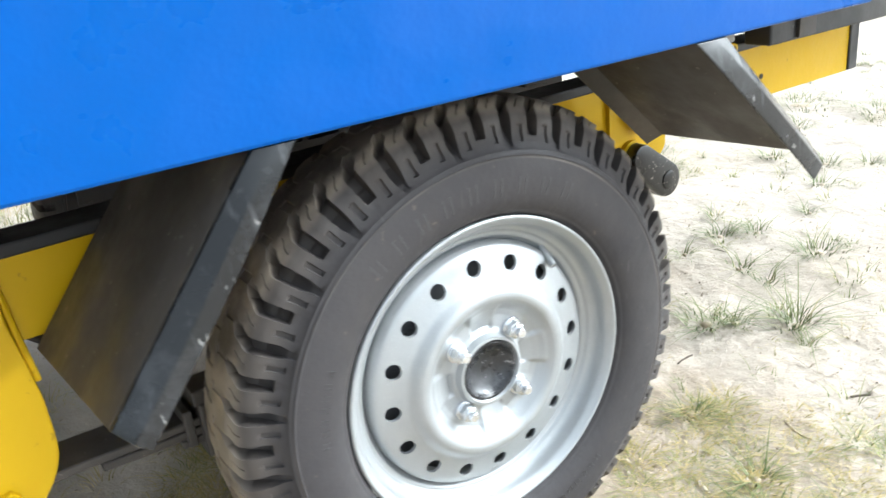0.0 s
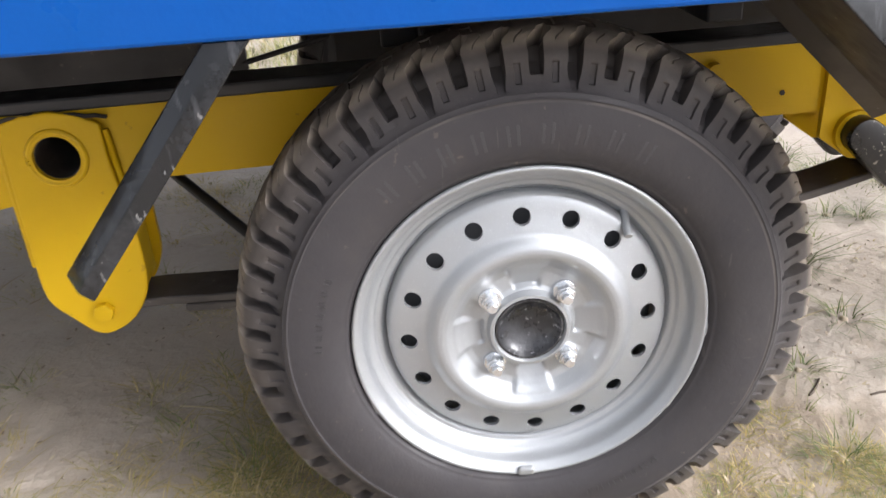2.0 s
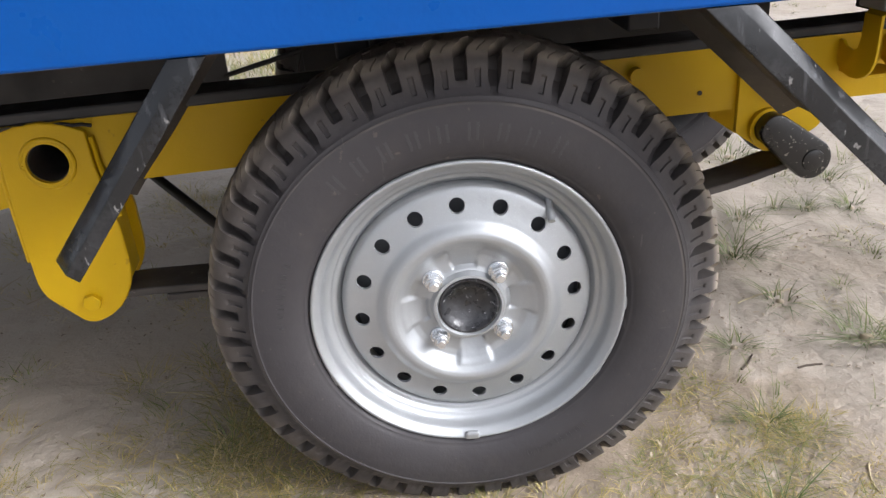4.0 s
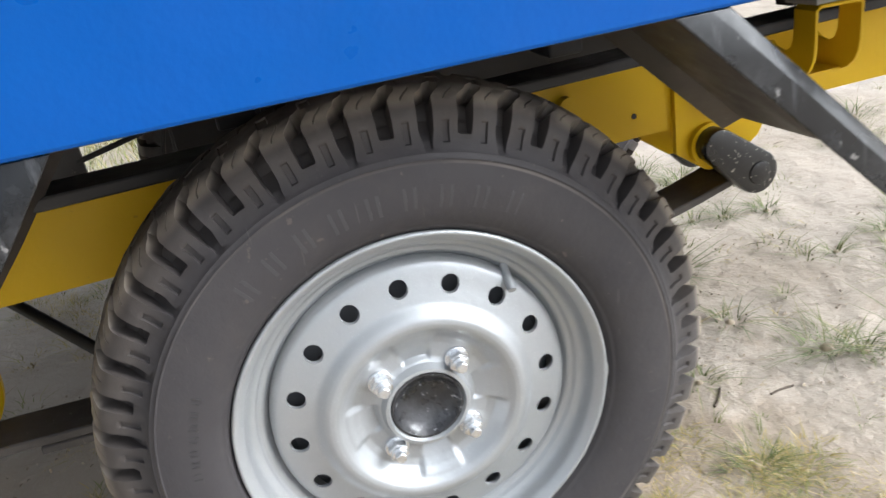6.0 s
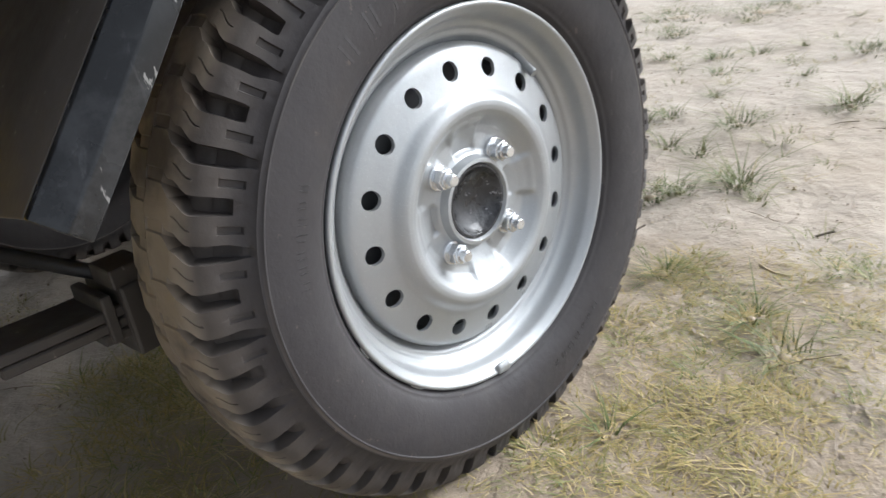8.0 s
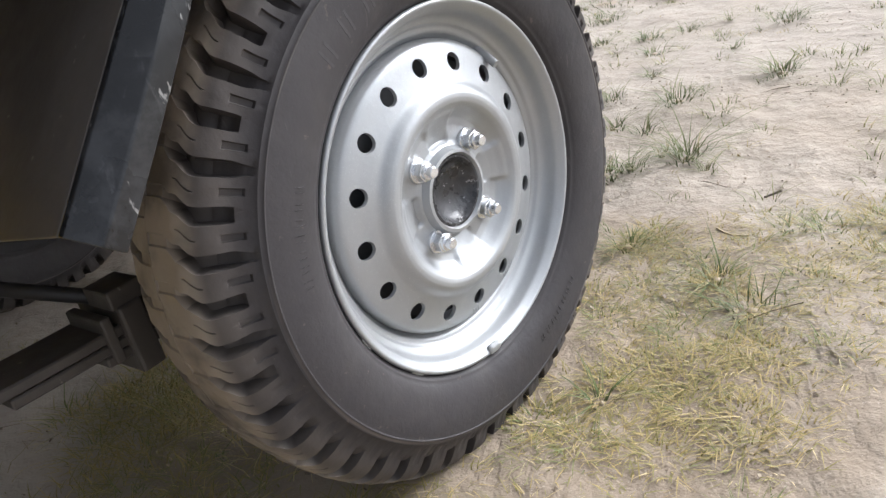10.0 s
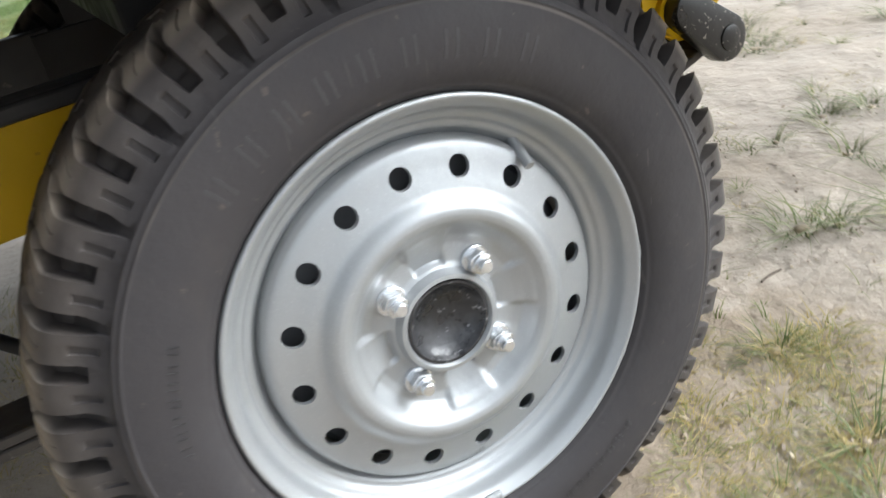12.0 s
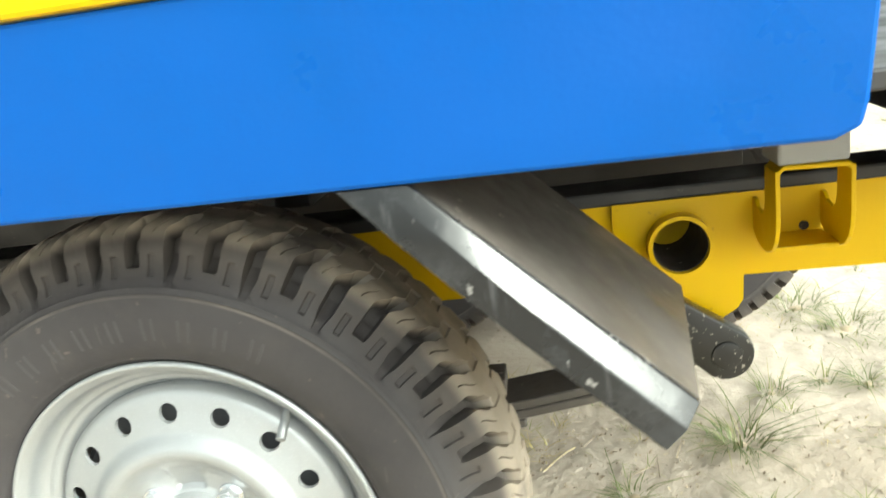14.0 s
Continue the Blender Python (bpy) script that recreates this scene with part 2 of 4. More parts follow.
def lathe(profile, sides=96, close=False):
    """Turn (radius, y) points round the y axis."""
    bm = bmesh.new()
    rings = []
    for r, y in profile:
        rings.append([bm.verts.new((r * math.cos(a), y, r * math.sin(a))) for a in (2 * math.pi * k / sides for k in range(sides))])
    pairs = list(zip(rings, rings[1:])) + ([(rings[-1], rings[0])] if close else [])
    for r, s in pairs:
        for k in range(sides):
            bm.faces.new((r[k], r[(k + 1) % sides], s[(k + 1) % sides], s[k]))
    return bm


def strip(points, width, thick):
    """A flat bar in x and z of that width in y, from a line of (x, z): used for spring leaves and bent straps."""
    (y0, y1) = width
    bm = bmesh.new()
    rows = []
    for i, (x, z) in enumerate(points):
        x0, z0 = points[max(i - 1, 0)]
        x1, z1 = points[min(i + 1, len(points) - 1)]
        n = Vector((-(z1 - z0), 0, x1 - x0)).normalized() * (thick / 2)
        rows.append([bm.verts.new((x + s * n.x, y, z + s * n.z)) for s, y in ((1, y0), (1, y1), (-1, y1), (-1, y0))])
    for a, b in zip(rows, rows[1:]):
        for k in range(4):
            bm.faces.new((a[k], a[(k + 1) % 4], b[(k + 1) % 4], b[k]))
    bm.faces.new(rows[0][::-1])
    bm.faces.new(rows[-1])
    bmesh.ops.recalc_face_normals(bm, faces=bm.faces)
    return soften(bm, min(0.0015, thick / 4), 1)


def smooth_step(a, b, x):
    t = min(1.0, max(0.0, (x - a) / (b - a)))
    return t * t * (3 - 2 * t)


def along(table, r):
    """Straight interpolation in a table of (position, value)."""
    if r <= table[0][0]:
        return table[0][1]
    for (a, u), (b, v) in zip(table, table[1:]):
        if r <= b:
            return u + (v - u) * (r - a) / (b - a)
    return table[-1][1]


# ---- ground: one sheet to the horizon, dense near the wheel ----
def ground_height(x, y):
    near = math.exp(-((x - 0.4) ** 2 + y * y) / 9.0)
    h = 0.012 * (noise.noise((x * 2.1, y * 2.1, 3.1))) + 0.006 * noise.noise((x * 7.0, y * 7.0, 1.7)) + 0.0035 * noise.noise((x * 21.0, y * 21.0, 9.2))
    h += 0.0018 * noise.noise((x * 55.0, y * 55.0, 4.4))
    flat = min(1.0, (x * x + (y - 0.04) ** 2) / 0.05)
    return h * (0.35 + 0.65 * near) * (0.4 + 0.6 * flat)


def build_ground():
    def spread(n, near, far):
        out = []
        for i in range(-n, n + 1):
            u = abs(i) / n
            d = near * u / 0.78 if u < 0.78 else near * (far / near) ** ((u - 0.78) / 0.22)
            out.append(math.copysign(d, i))
        return out
    xs = [0.55 + v for v in spread(170, 1.9, 900.0)]
    ys = [0.45 + v for v in spread(150, 1.7, 900.0)]
    verts = [(x, y, ground_height(x, y)) for y in ys for x in xs]
    w = len(xs)
    faces = [(j * w + i, j * w + i + 1, (j + 1) * w + i + 1, (j + 1) * w + i) for j in range(len(ys) - 1) for i in range(w - 1)]
    me = bpy.data.meshes.new("ground")
    me.from_pydata(verts, [], faces)
    ob = finish(new("ground", me), SAND, True)
    return tagged(ob, "pale dry sandy soil with scuffs and sparse grass", "ground", kind="structure")


build_ground()

# ---- trailer ----
trailer = tagged(new("farm_trailer"), "small flatbed trailer painted blue, yellow and black on sandy ground", "trailer")


# wheel: pressed steel disc with sixteen holes and four studs
NUT_TURN = radians(47.0)
HOLE_TURN = radians(92.4)
DISC = [(0.0335, -0.0050), (0.0355, -0.0085), (0.0385, -0.0080), (0.0415, -0.0010), (0.046, 0.0010), (0.060, 0.0015), (0.067, -0.0005),
        (0.072, -0.0052), (0.077, -0.0112), (0.081, -0.0141), (0.085, -0.0151), (0.089, -0.0147), (0.0925, -0.0129), (0.0955, -0.0102), (0.0980, -0.0076), (0.1000, -0.0060), (0.1020, -0.0051), (0.1040, -0.0045),
        (0.1167, -0.0003), (0.130, 0.0032), (0.1345, 0.0055), (0.1370, 0.0110), (0.1375, 0.020)]


def disc_height(r, a):
    y = along(DISC, r)
    if 0.042 < r < 0.080:
        lobe = math.cos(4 * (a - NUT_TURN))
        pad = smooth_step(0.55, 0.95, lobe) * math.exp(-((r - 0.050) / 0.012) ** 2)
        y -= 0.0035 * pad
        ramp = smooth_step(0.35, 0.60, -lobe) * smooth_step(0.043, 0.047, r) * (1 - smooth_step(0.071, 0.078, r))
        y += ramp * (0.0045 - 0.012 * (r - 0.045) / 0.028 - (y - 0.001) * 0.6)
    return y


def wheel_disc():
    bm = bmesh.new()
    sides = 192

    def ring(r):
        return [bm.verts.new((r * math.cos(a), disc_height(r, a), r * math.sin(a))) for a in (HOLE_TURN + 2 * math.pi * (k - 6) / sides for k in range(sides))]

    def join(a, b):
        for k in range(sides):
            bm.faces.new((a[k], a[(k + 1) % sides], b[(k + 1) % sides], b[k]))
    r0, r1, rh = 0.1045, 0.1290, 0.0083
    inner = [0.0335, 0.0345, 0.0355, 0.037, 0.0385, 0.040, 0.0415] + [0.0415 + 0.00132 * k for k in range(1, 48)] + [r0]
    last = None
    for r in inner:
        now = ring(r)
        if last:
            join(last, now)
        last = now
    outer = ring(r1)
    for k in range(16):                       # the band of holes, twelve steps a sector
        lo = [last[(12 * k + i) % sides] for i in range(13)]
        hi = [outer[(12 * k + i) % sides] for i in range(13)]
        mid = HOLE_TURN + 2 * math.pi * k / 16
        left, right = [], []
        for i in range(1, 6):
            r = r0 + (r1 - r0) * i / 6
            for side, s in ((left, -6), (right, 6)):
                key = (k if s < 0 else (k + 1) % 16, i)
                if key not in edge_cache:
                    a = mid + 2 * math.pi * s / sides
                    edge_cache[key] = bm.verts.new((r * math.cos(a), disc_height(r, a), r * math.sin(a)))
                side.append(edge_cache[key])
        loop = lo + right + hi[::-1] + left[::-1]
        rc = 0.1167
        c = Vector((rc * math.cos(mid), 0, rc * math.sin(mid)))
        hole, back = [], []
        for v in loop:
            d = v.co - c
            d.y = 0
            q = c + d.normalized() * rh
            y = disc_height(math.hypot(q.x, q.z), mid)
            hole.append(bm.verts.new((q.x, y, q.z)))
            q = c + d.normalized() * (rh - 0.0004)
            back.append(bm.verts.new((q.x, y + 0.0035, q.z)))
        n = len(loop)
        for i in range(n):
            j = (i + 1) % n
            bm.faces.new((loop[i], loop[j], hole[j], hole[i]))
            bm.faces.new((hole[i], hole[j], back[j], back[i]))
    last = outer
    for r in (0.1315, 0.1335, 0.1350, 0.1362, 0.1370, 0.1375):
        now = ring(r)
        join(last, now)
        last = now
    return bm


# near half of the tyre's outline as (radius, y): bead, sidewall with two raised rings, sloping shoulder, tread
TYRE_MID = 0.040
TYRE_HALF = [(0.1640, -0.0050), (0.1685, -0.0095), (0.1705, -0.0128), (0.1722, -0.0152), (0.1738, -0.0168), (0.1746, -0.0182), (0.1758, -0.0188), (0.1768, -0.0190), (0.1785, -0.0205), (0.1810, -0.0220),
             (0.1850, -0.0240), (0.1900, -0.0258), (0.1960, -0.0271), (0.2030, -0.0279), (0.2100, -0.0282), (0.2170, -0.0279), (0.2240, -0.0272), (0.2275, -0.0266), (0.2288, -0.0265), (0.2296, -0.0271),
             (0.2304, -0.0271), (0.2312, -0.0261), (0.2325, -0.0254), (0.2336, -0.0248), (0.2344, -0.0247), (0.2352, -0.0236), (0.2370, -0.0221), (0.2390, -0.0205), (0.2407, -0.0192), (0.2414, -0.0187),
             (0.2422, -0.0182), (0.2445, -0.0169), (0.2470, -0.0155), (0.2482, -0.0148), (0.2492, -0.0142), (0.2515, -0.0129), (0.2540, -0.0115), (0.2560, -0.0104), (0.2568, -0.0099), (0.2576, -0.0094),
             (0.2600, -0.0079), (0.2630, -0.0060), (0.2660, -0.0040), (0.2688, -0.0020), (0.2712, 0.0000), (0.2734, 0.0022), (0.2754, 0.0046), (0.2770, 0.0071), (0.2783, 0.0098), (0.2793, 0.0125), (0.2800, 0.0152)]
TYRE_HALF = [(r + 0.0010 * smooth_step(0.25, 0.27, r), y - 0.0042 * smooth_step(0.246, 0.266, r)) for r, y in TYRE_HALF]
TYRE_HALF += [(0.2812 + 0.0016 * i / 14, 0.0125 + 0.0275 * i / 14) for i in range(15)]


def tyre_mesh():
    """Carcass and tread as one surface: grooves, slots and sipes are cut into a profile turned round the axle."""
    full = TYRE_HALF + [(r, 2 * TYRE_MID - y) for r, y in TYRE_HALF[::-1][1:]]
    pitches = 50
    ws = (-0.200, -0.158, -0.08, 0.0, 0.08, 0.158, 0.200, 0.32, 0.405, 0.428, 0.478, 0.50, 0.522, 0.572, 0.595, 0.67)
    sides = pitches * len(ws)
    step = 2 * math.pi / pitches
    start = math.radians(153.6)
    verts = []
    for i, (r, y) in enumerate(full):
        p, q = full[max(i - 1, 0)], full[min(i + 1, len(full) - 1)]
        d = Vector((q[0] - p[0], q[1] - p[1])).normalized()
        nr, ny = d.y, -d.x
        far = y > TYRE_MID
        yy = 2 * TYRE_MID - y if far else y
        turn = -0.26 * smooth_step(-0.004, 0.008, yy) - 0.22 * smooth_step(0.009, 0.022, yy) if r > 0.2560 else 0.0
        turn = (0.5 - turn if far else turn)
        slip = smooth_step(0.195, 0.245, r)                    # the tyre sits a little off centre
        for k in range(pitches):
            age = 0.75 + 0.5 * noise.noise((k * 3.7, 1.0, 4.0))
            for w in ws:
                thin = 0.62 + 0.38 * smooth_step(0.2380, 0.2520, r) if abs(w) < 0.30 else 1.0
                narrow = 1.0 - 0.30 * smooth_step(0.004, 0.022, yy) if abs(w) < 0.30 else 1.0
                a = start + (k + w * thin * narrow + turn) * step
                low = math.degrees(a) % 360.0
                worn = smooth_step(176, 196, low) * (1 - smooth_step(285, 305, low))   # shoulder rubbed smooth low on the wheel
                cut = 0.0
                if abs(w) < 0.18:                               # cross groove, every second one runs on down the shoulder
                    if k % 2 == 0:
                        cut = 0.0026 * smooth_step(0.2352, 0.2400, r) + 0.0124 * smooth_step(0.2400, 0.2580, r)
                    else:
                        cut = 0.0092 * smooth_step(0.2465, 0.2500, r) + 0.0058 * smooth_step(0.2490, 0.2600, r)
                    cut *= 1.0 - worn * (1 - smooth_step(0.2480, 0.2660, r)) * 0.85
                    cut *= 1.0 - 0.90 * smooth_step(0.0130, 0.0205, yy)      # a closed rib runs round the middle
                elif abs(w - 0.5) < 0.08 and not far:            # slot in the shoulder
                    cut = 0.0022 * (1.0 - 0.85 * worn) * smooth_step(0.2407, 0.2422, r) * (1 - smooth_step(0.2560, 0.2576, r))
                    if abs(w - 0.5) < 0.01 and -0.003 < yy < 0.006:
                        cut += 0.0032
                if r > 0.2352:
                    cut += 0.0006 * (noise.noise((math.cos(a) * 26, yy * 90, math.sin(a) * 26)) + 0.5)
                    wear = noise.noise((math.cos(a) * 60, yy * 200, math.sin(a) * 60))
                    cut += 0.0012 * max(0.0, wear - 0.2) * age
                    cut += 0.0016 * smooth_step(0.272, 0.280, r) * max(0.0, noise.noise((math.cos(a) * 15 + 7, yy * 40, math.sin(a) * 15)))
                rr = r - nr * cut
                verts.append((rr * math.cos(a) + 0.002 * slip, y - ny * cut, rr * math.sin(a) + 0.002 * slip))
    n = len(full)
    faces = [(i * sides + k, i * sides + (k + 1) % sides, (i + 1) * sides + (k + 1) % sides, (i + 1) * sides + k) for i in range(n - 1) for k in range(sides)]
    me = bpy.data.meshes.new("tyre")
    me.from_pydata(verts, [], faces)
    return me


def hexagon(radius, y0, y1, cx, cz, turn):
    pts = [(cx + radius * math.cos(turn + k * math.pi / 3), cz + radius * math.sin(turn + k * math.pi / 3)) for k in range(6)]
    return prism(pts, y0, y1, 0.0010)


edge_cache = {}


def build_wheel(m, coat=None):
    coat = coat or SILVER
    edge_cache.clear()
    disc = part("wheel", wheel_disc(), coat, trailer, "pressed steel wheel disc with round holes", True)
    disc.matrix_basis = m
    # flange roll, step, bead seat, hump and the slope down to the disc, then the hidden well
    barrel = [(0.1688, -0.0105), (0.1703, -0.0138), (0.1700, -0.0164), (0.1685, -0.0177), (0.1669, -0.0174), (0.1656, -0.0163), (0.1640, -0.0146), (0.1622, -0.0127), (0.1607, -0.0110), (0.1597, -0.0093),
              (0.1590, -0.0070), (0.1583, -0.0040), (0.1574, -0.0008), (0.1562, 0.0020), (0.1546, 0.0041), (0.1526, 0.0056), (0.1507, 0.0064), (0.1494, 0.0075), (0.1484, 0.0093), (0.1469, 0.0106), (0.1450, 0.0111),
              (0.1430, 0.0117), (0.1413, 0.0138), (0.1398, 0.0160), (0.1383, 0.0178), (0.1366, 0.0192), (0.1366, 0.0600), (0.1500, 0.0720), (0.1550, 0.0820), (0.1690, 0.0890),
              (0.1690, 0.0910), (0.1530, 0.0840), (0.1480, 0.0740), (0.1350, 0.0620), (0.1350, 0.0300), (0.1366, 0.0192)]
    part("rim", lathe(barrel, 192), coat, disc, "rim flange and well", 70)
    tyre = finish(new("tyre", TYRE), RUBBER, True) if not TYRE.materials else new("tyre", TYRE)
    tyre.parent = disc
    tagged(tyre, label="dusty black tyre with chunky block tread")
    cap = lathe([(0.0001, 0.0075), (0.006, 0.0072), (0.014, 0.0060), (0.022, 0.0035), (0.0275, -0.0010), (0.0295, -0.0040), (0.0310, -0.0062), (0.0330, -0.0062), (0.0338, -0.0020), (0.0338, 0.02)], 64)
    part("hub_cap", cap, CAP, disc, "greasy black hub cap", True)
    for k in range(4):
        a = NUT_TURN + k * math.pi / 2
        cx, cz = 0.050 * math.cos(a), 0.050 * math.sin(a)
        nut = hexagon(0.0098, -0.0115, -0.0010, cx, cz, 0.3 + k * 0.7)
        nut = part("lug_nut", nut, ZINC, disc, "zinc plated wheel nut on its stud")
        b = bmesh.new()
        for r, y0, y1 in ((0.0122, -0.0028, 0.001), (0.0078, -0.0145, -0.0110), (0.0054, -0.0205, -0.0140)):
            bmesh.ops.create_cone(b, cap_ends=True, segments=20, radius1=r, radius2=r * 0.92, depth=y1 - y0,
                                  matrix=Matrix.Translation((cx, (y0 + y1) / 2, cz)) @ pose(0, 0, 0, 90))
        part("stud", soften(b, 0.0006, 1), ZINC, disc)
    # valve: rubber base and stem leaning out of the rim
    a0, a1 = radians(49.0), radians(44.6)
    foot, tip = Vector((0.1420 * math.cos(a0), 0.016, 0.1420 * math.sin(a0))), Vector((0.1290 * math.cos(a1), -0.0065, 0.1290 * math.sin(a1)))
    v = tube([foot.lerp(tip, t) for t in (0.0, 0.1, 0.35, 0.36, 0.7, 0.71, 0.99, 1.0)], 0.0040, 14)
    part("valve", v, SILVER, disc, "silver painted tyre valve", True)
    a = math.radians(-92.7)
    w = prism([(0.1705 * math.cos(a + t), 0.1705 * math.sin(a + t)) for t in (-0.055, -0.02, 0.02, 0.055)] + [(0.1600 * math.cos(a + t), 0.1600 * math.sin(a + t)) for t in (0.05, 0.0, -0.05)], -0.0198, -0.0135, 0.0030)
    part("balance_weight", w, SILVER, disc, "clip-on balance weight")
    drum = lathe([(0.0001, 0.020), (0.121, 0.020), (0.126, 0.024), (0.126, 0.060), (0.112, 0.072), (0.112, 0.085), (0.0001, 0.085)], 64)
    part("brake_drum", drum, DRUM if coat is SILVER else coat, disc, "dull grey brake drum" if coat is SILVER else "brake drum blackened to stand for shade", True)
    return disc


TYRE = tyre_mesh()
near_wheel = build_wheel(pose(0, 0, ZC))
# far wheels coated black: the shade under the deck is put into their colour
build_wheel(pose(-0.03, 1.09, ZC, 0, 0, 180), BLACK)
build_wheel(pose(0.50, 1.03, ZC, 0, 0, 180), BLACK)

# raised bars where the maker's lettering stands on the sidewall
def sidewall_bars():
    rng = random.Random(7)
    b = box((1.0, 1.0, 1.0), (0, 0, 0), 0.06)
    spots = [(math.radians(156 + 3.4 * k), 0.200, 0.009, 0.0007) for k in range(7)] + [(math.radians(-52 - 3.6 * k), 0.200, 0.009, 0.0007) for k in range(7)]
    mesh = None
    for a, r, h, w in spots:
        for s in (-1, 1):
            if mesh is None:
                ob = part("letter_bar", b, LETTER, near_wheel)
                mesh = ob.data
            else:
                ob = new("letter_bar", mesh)
                ob.parent = near_wheel
            m = pose(0, 0, 0, 0, -math.degrees(a), 0) @ pose(r, -0.0281, s * h * rng.uniform(0.20, 0.34), 0, rng.uniform(-5, 5), 4.5)
            ob.matrix_basis = m @ Matrix.Diagonal((h * rng.uniform(0.7, 1.0), 0.0005, w, 1))


sidewall_bars()

SIDEWALL = TYRE_HALF[10:17]


def raised_stroke(r0, r1, a, wide):
    """A flat raised bar that follows the bulge of the sidewall from r0 to r1."""
    bm = bmesh.new()
    rows = []
    for k in range(7):
        r = r0 + (r1 - r0) * k / 6
        y = along(SIDEWALL, r)
        half = wide / (2 * r)
        rows.append([bm.verts.new((r * math.cos(t), h, r * math.sin(t))) for t, h in ((a - half, y + 0.001), (a - half * 0.7, y - 0.00018), (a + half * 0.7, y - 0.00018), (a + half, y + 0.001))])
    for p, q in zip(rows, rows[1:]):
        for k in range(3):
            bm.faces.new((p[k], p[k + 1], q[k + 1], q[k]))
    bm.faces.new(rows[0])
    bm.faces.new(rows[-1][::-1])
    return bm


for k in range(9):                            # worn maker's lettering, as plain bars
    a = radians(61.5 + 8.2 * k)
    for shift in (-0.022, 0.018):
        part("letter_bar", raised_stroke(0.1935, 0.2120, a + shift, 0.0036), LETTER, near_wheel)

def paint_smears():
    rng = random.Random(21)
    for k in range(7):
        a = radians(rng.choice((rng.uniform(-60, 18), rng.uniform(-60, 18), rng.uniform(200, 230))))
        span, r = rng.uniform(0.03, 0.09), 0.1712
        n = 15
        high = rng.uniform(0.0001, 0.0005)
        pts = [(r + 0.0002 + high * math.sin(math.pi * i / (n - 1)) * (0.7 + 0.3 * rng.random()), a + span * i / (n - 1)) for i in range(n)]
        bm = bmesh.new()
        lo = [bm.verts.new(((r - 0.0010) * math.cos(t), -0.0150, (r - 0.0010) * math.sin(t))) for _, t in pts]
        hi = [bm.verts.new((q * math.cos(t), -0.0142 - 2.0 * (q - r), q * math.sin(t))) for q, t in pts]
        for i in range(n - 1):
            bm.faces.new((lo[i], lo[i + 1], hi[i + 1], hi[i]))
        part("paint_smear", bm, SILVER, near_wheel)


paint_smears()


def stamped_bars():
    """Small worn stampings near the disc's edge, as plain bars."""
    mesh = None
    for mid, count in ((-62.5, 6), (-90.0, 3)):
        for k in range(count):
            a = radians(mid + 1.6 * (k - (count - 1) / 2))
            if mesh is None:
                ob = part("stamp_bar", box((0.0062, 0.0007, 0.0012), (0, 0, 0), 0.0002), SILVER, near_wheel)
                mesh = ob.data
            else:
                ob = new("stamp_bar", mesh)
                ob.parent = near_wheel
            r = 0.1300
            ob.matrix_basis = pose(0, 0, 0, 0, -math.degrees(a), 0) @ pose(r, along(DISC, r) - 0.0002, 0, 0, 0, 14)


stamped_bars()

# blue side panel: folded sheet with a lip along its lower edge
part("side_panel", prism([(-2.6, 0.5715), (0.485, 0.5715), (0.499, 0.578), (0.5025, 0.592), (0.512, 0.694), (-2.6, 0.694)], SKIRT, SKIRT + 0.012, 0.003), BLUE, trailer, "glossy blue painted side panel")
part("top_rail", box((3.12, 0.05, 0.045), (-1.045, SKIRT + 0.020, 0.7175), 0.004), YELLOW, trailer, "yellow rail on top of the blue panel")
part("panel_lip", box((3.08, 0.014, 0.006), (-1.055, SKIRT + 0.018, 0.5725), 0.001), BLACK, trailer, "black lower lip of the panel")
# unseen panel, added to hold back light from the far side
part("far_panel", box((3.1, 0.012, 0.17), (-1.05, 1.296, 0.609), 0.003), BLUE, trailer, "blue panel added along the unseen far side")
part("deck", box((3.6, 1.38, 0.012), (-0.80, 0.598, 0.600), 0.002), BLACK, trailer, "black steel deck sheet")
rear_frame = part("rear_frame", box((0.84, 0.045, 0.100), (1.026, 0.135, 0.5420), 0.004), BLACK, trailer, "black frame of the deck")
part("gusset", prism([(0.664, 0.496), (0.704, 0.496), (0.704, 0.575), (0.668, 0.575)], 0.107, 0.1135, 0.001), DUSTY, rear_frame, "dusty grey gusset plate on the frame")
part("rear_board", prism([(0.625, 0.5925), (1.44, 0.5925), (1.44, 0.76), (0.650, 0.76)], 0.118, 0.130, 0.002), BLACK, trailer, "black board over the rear frame")

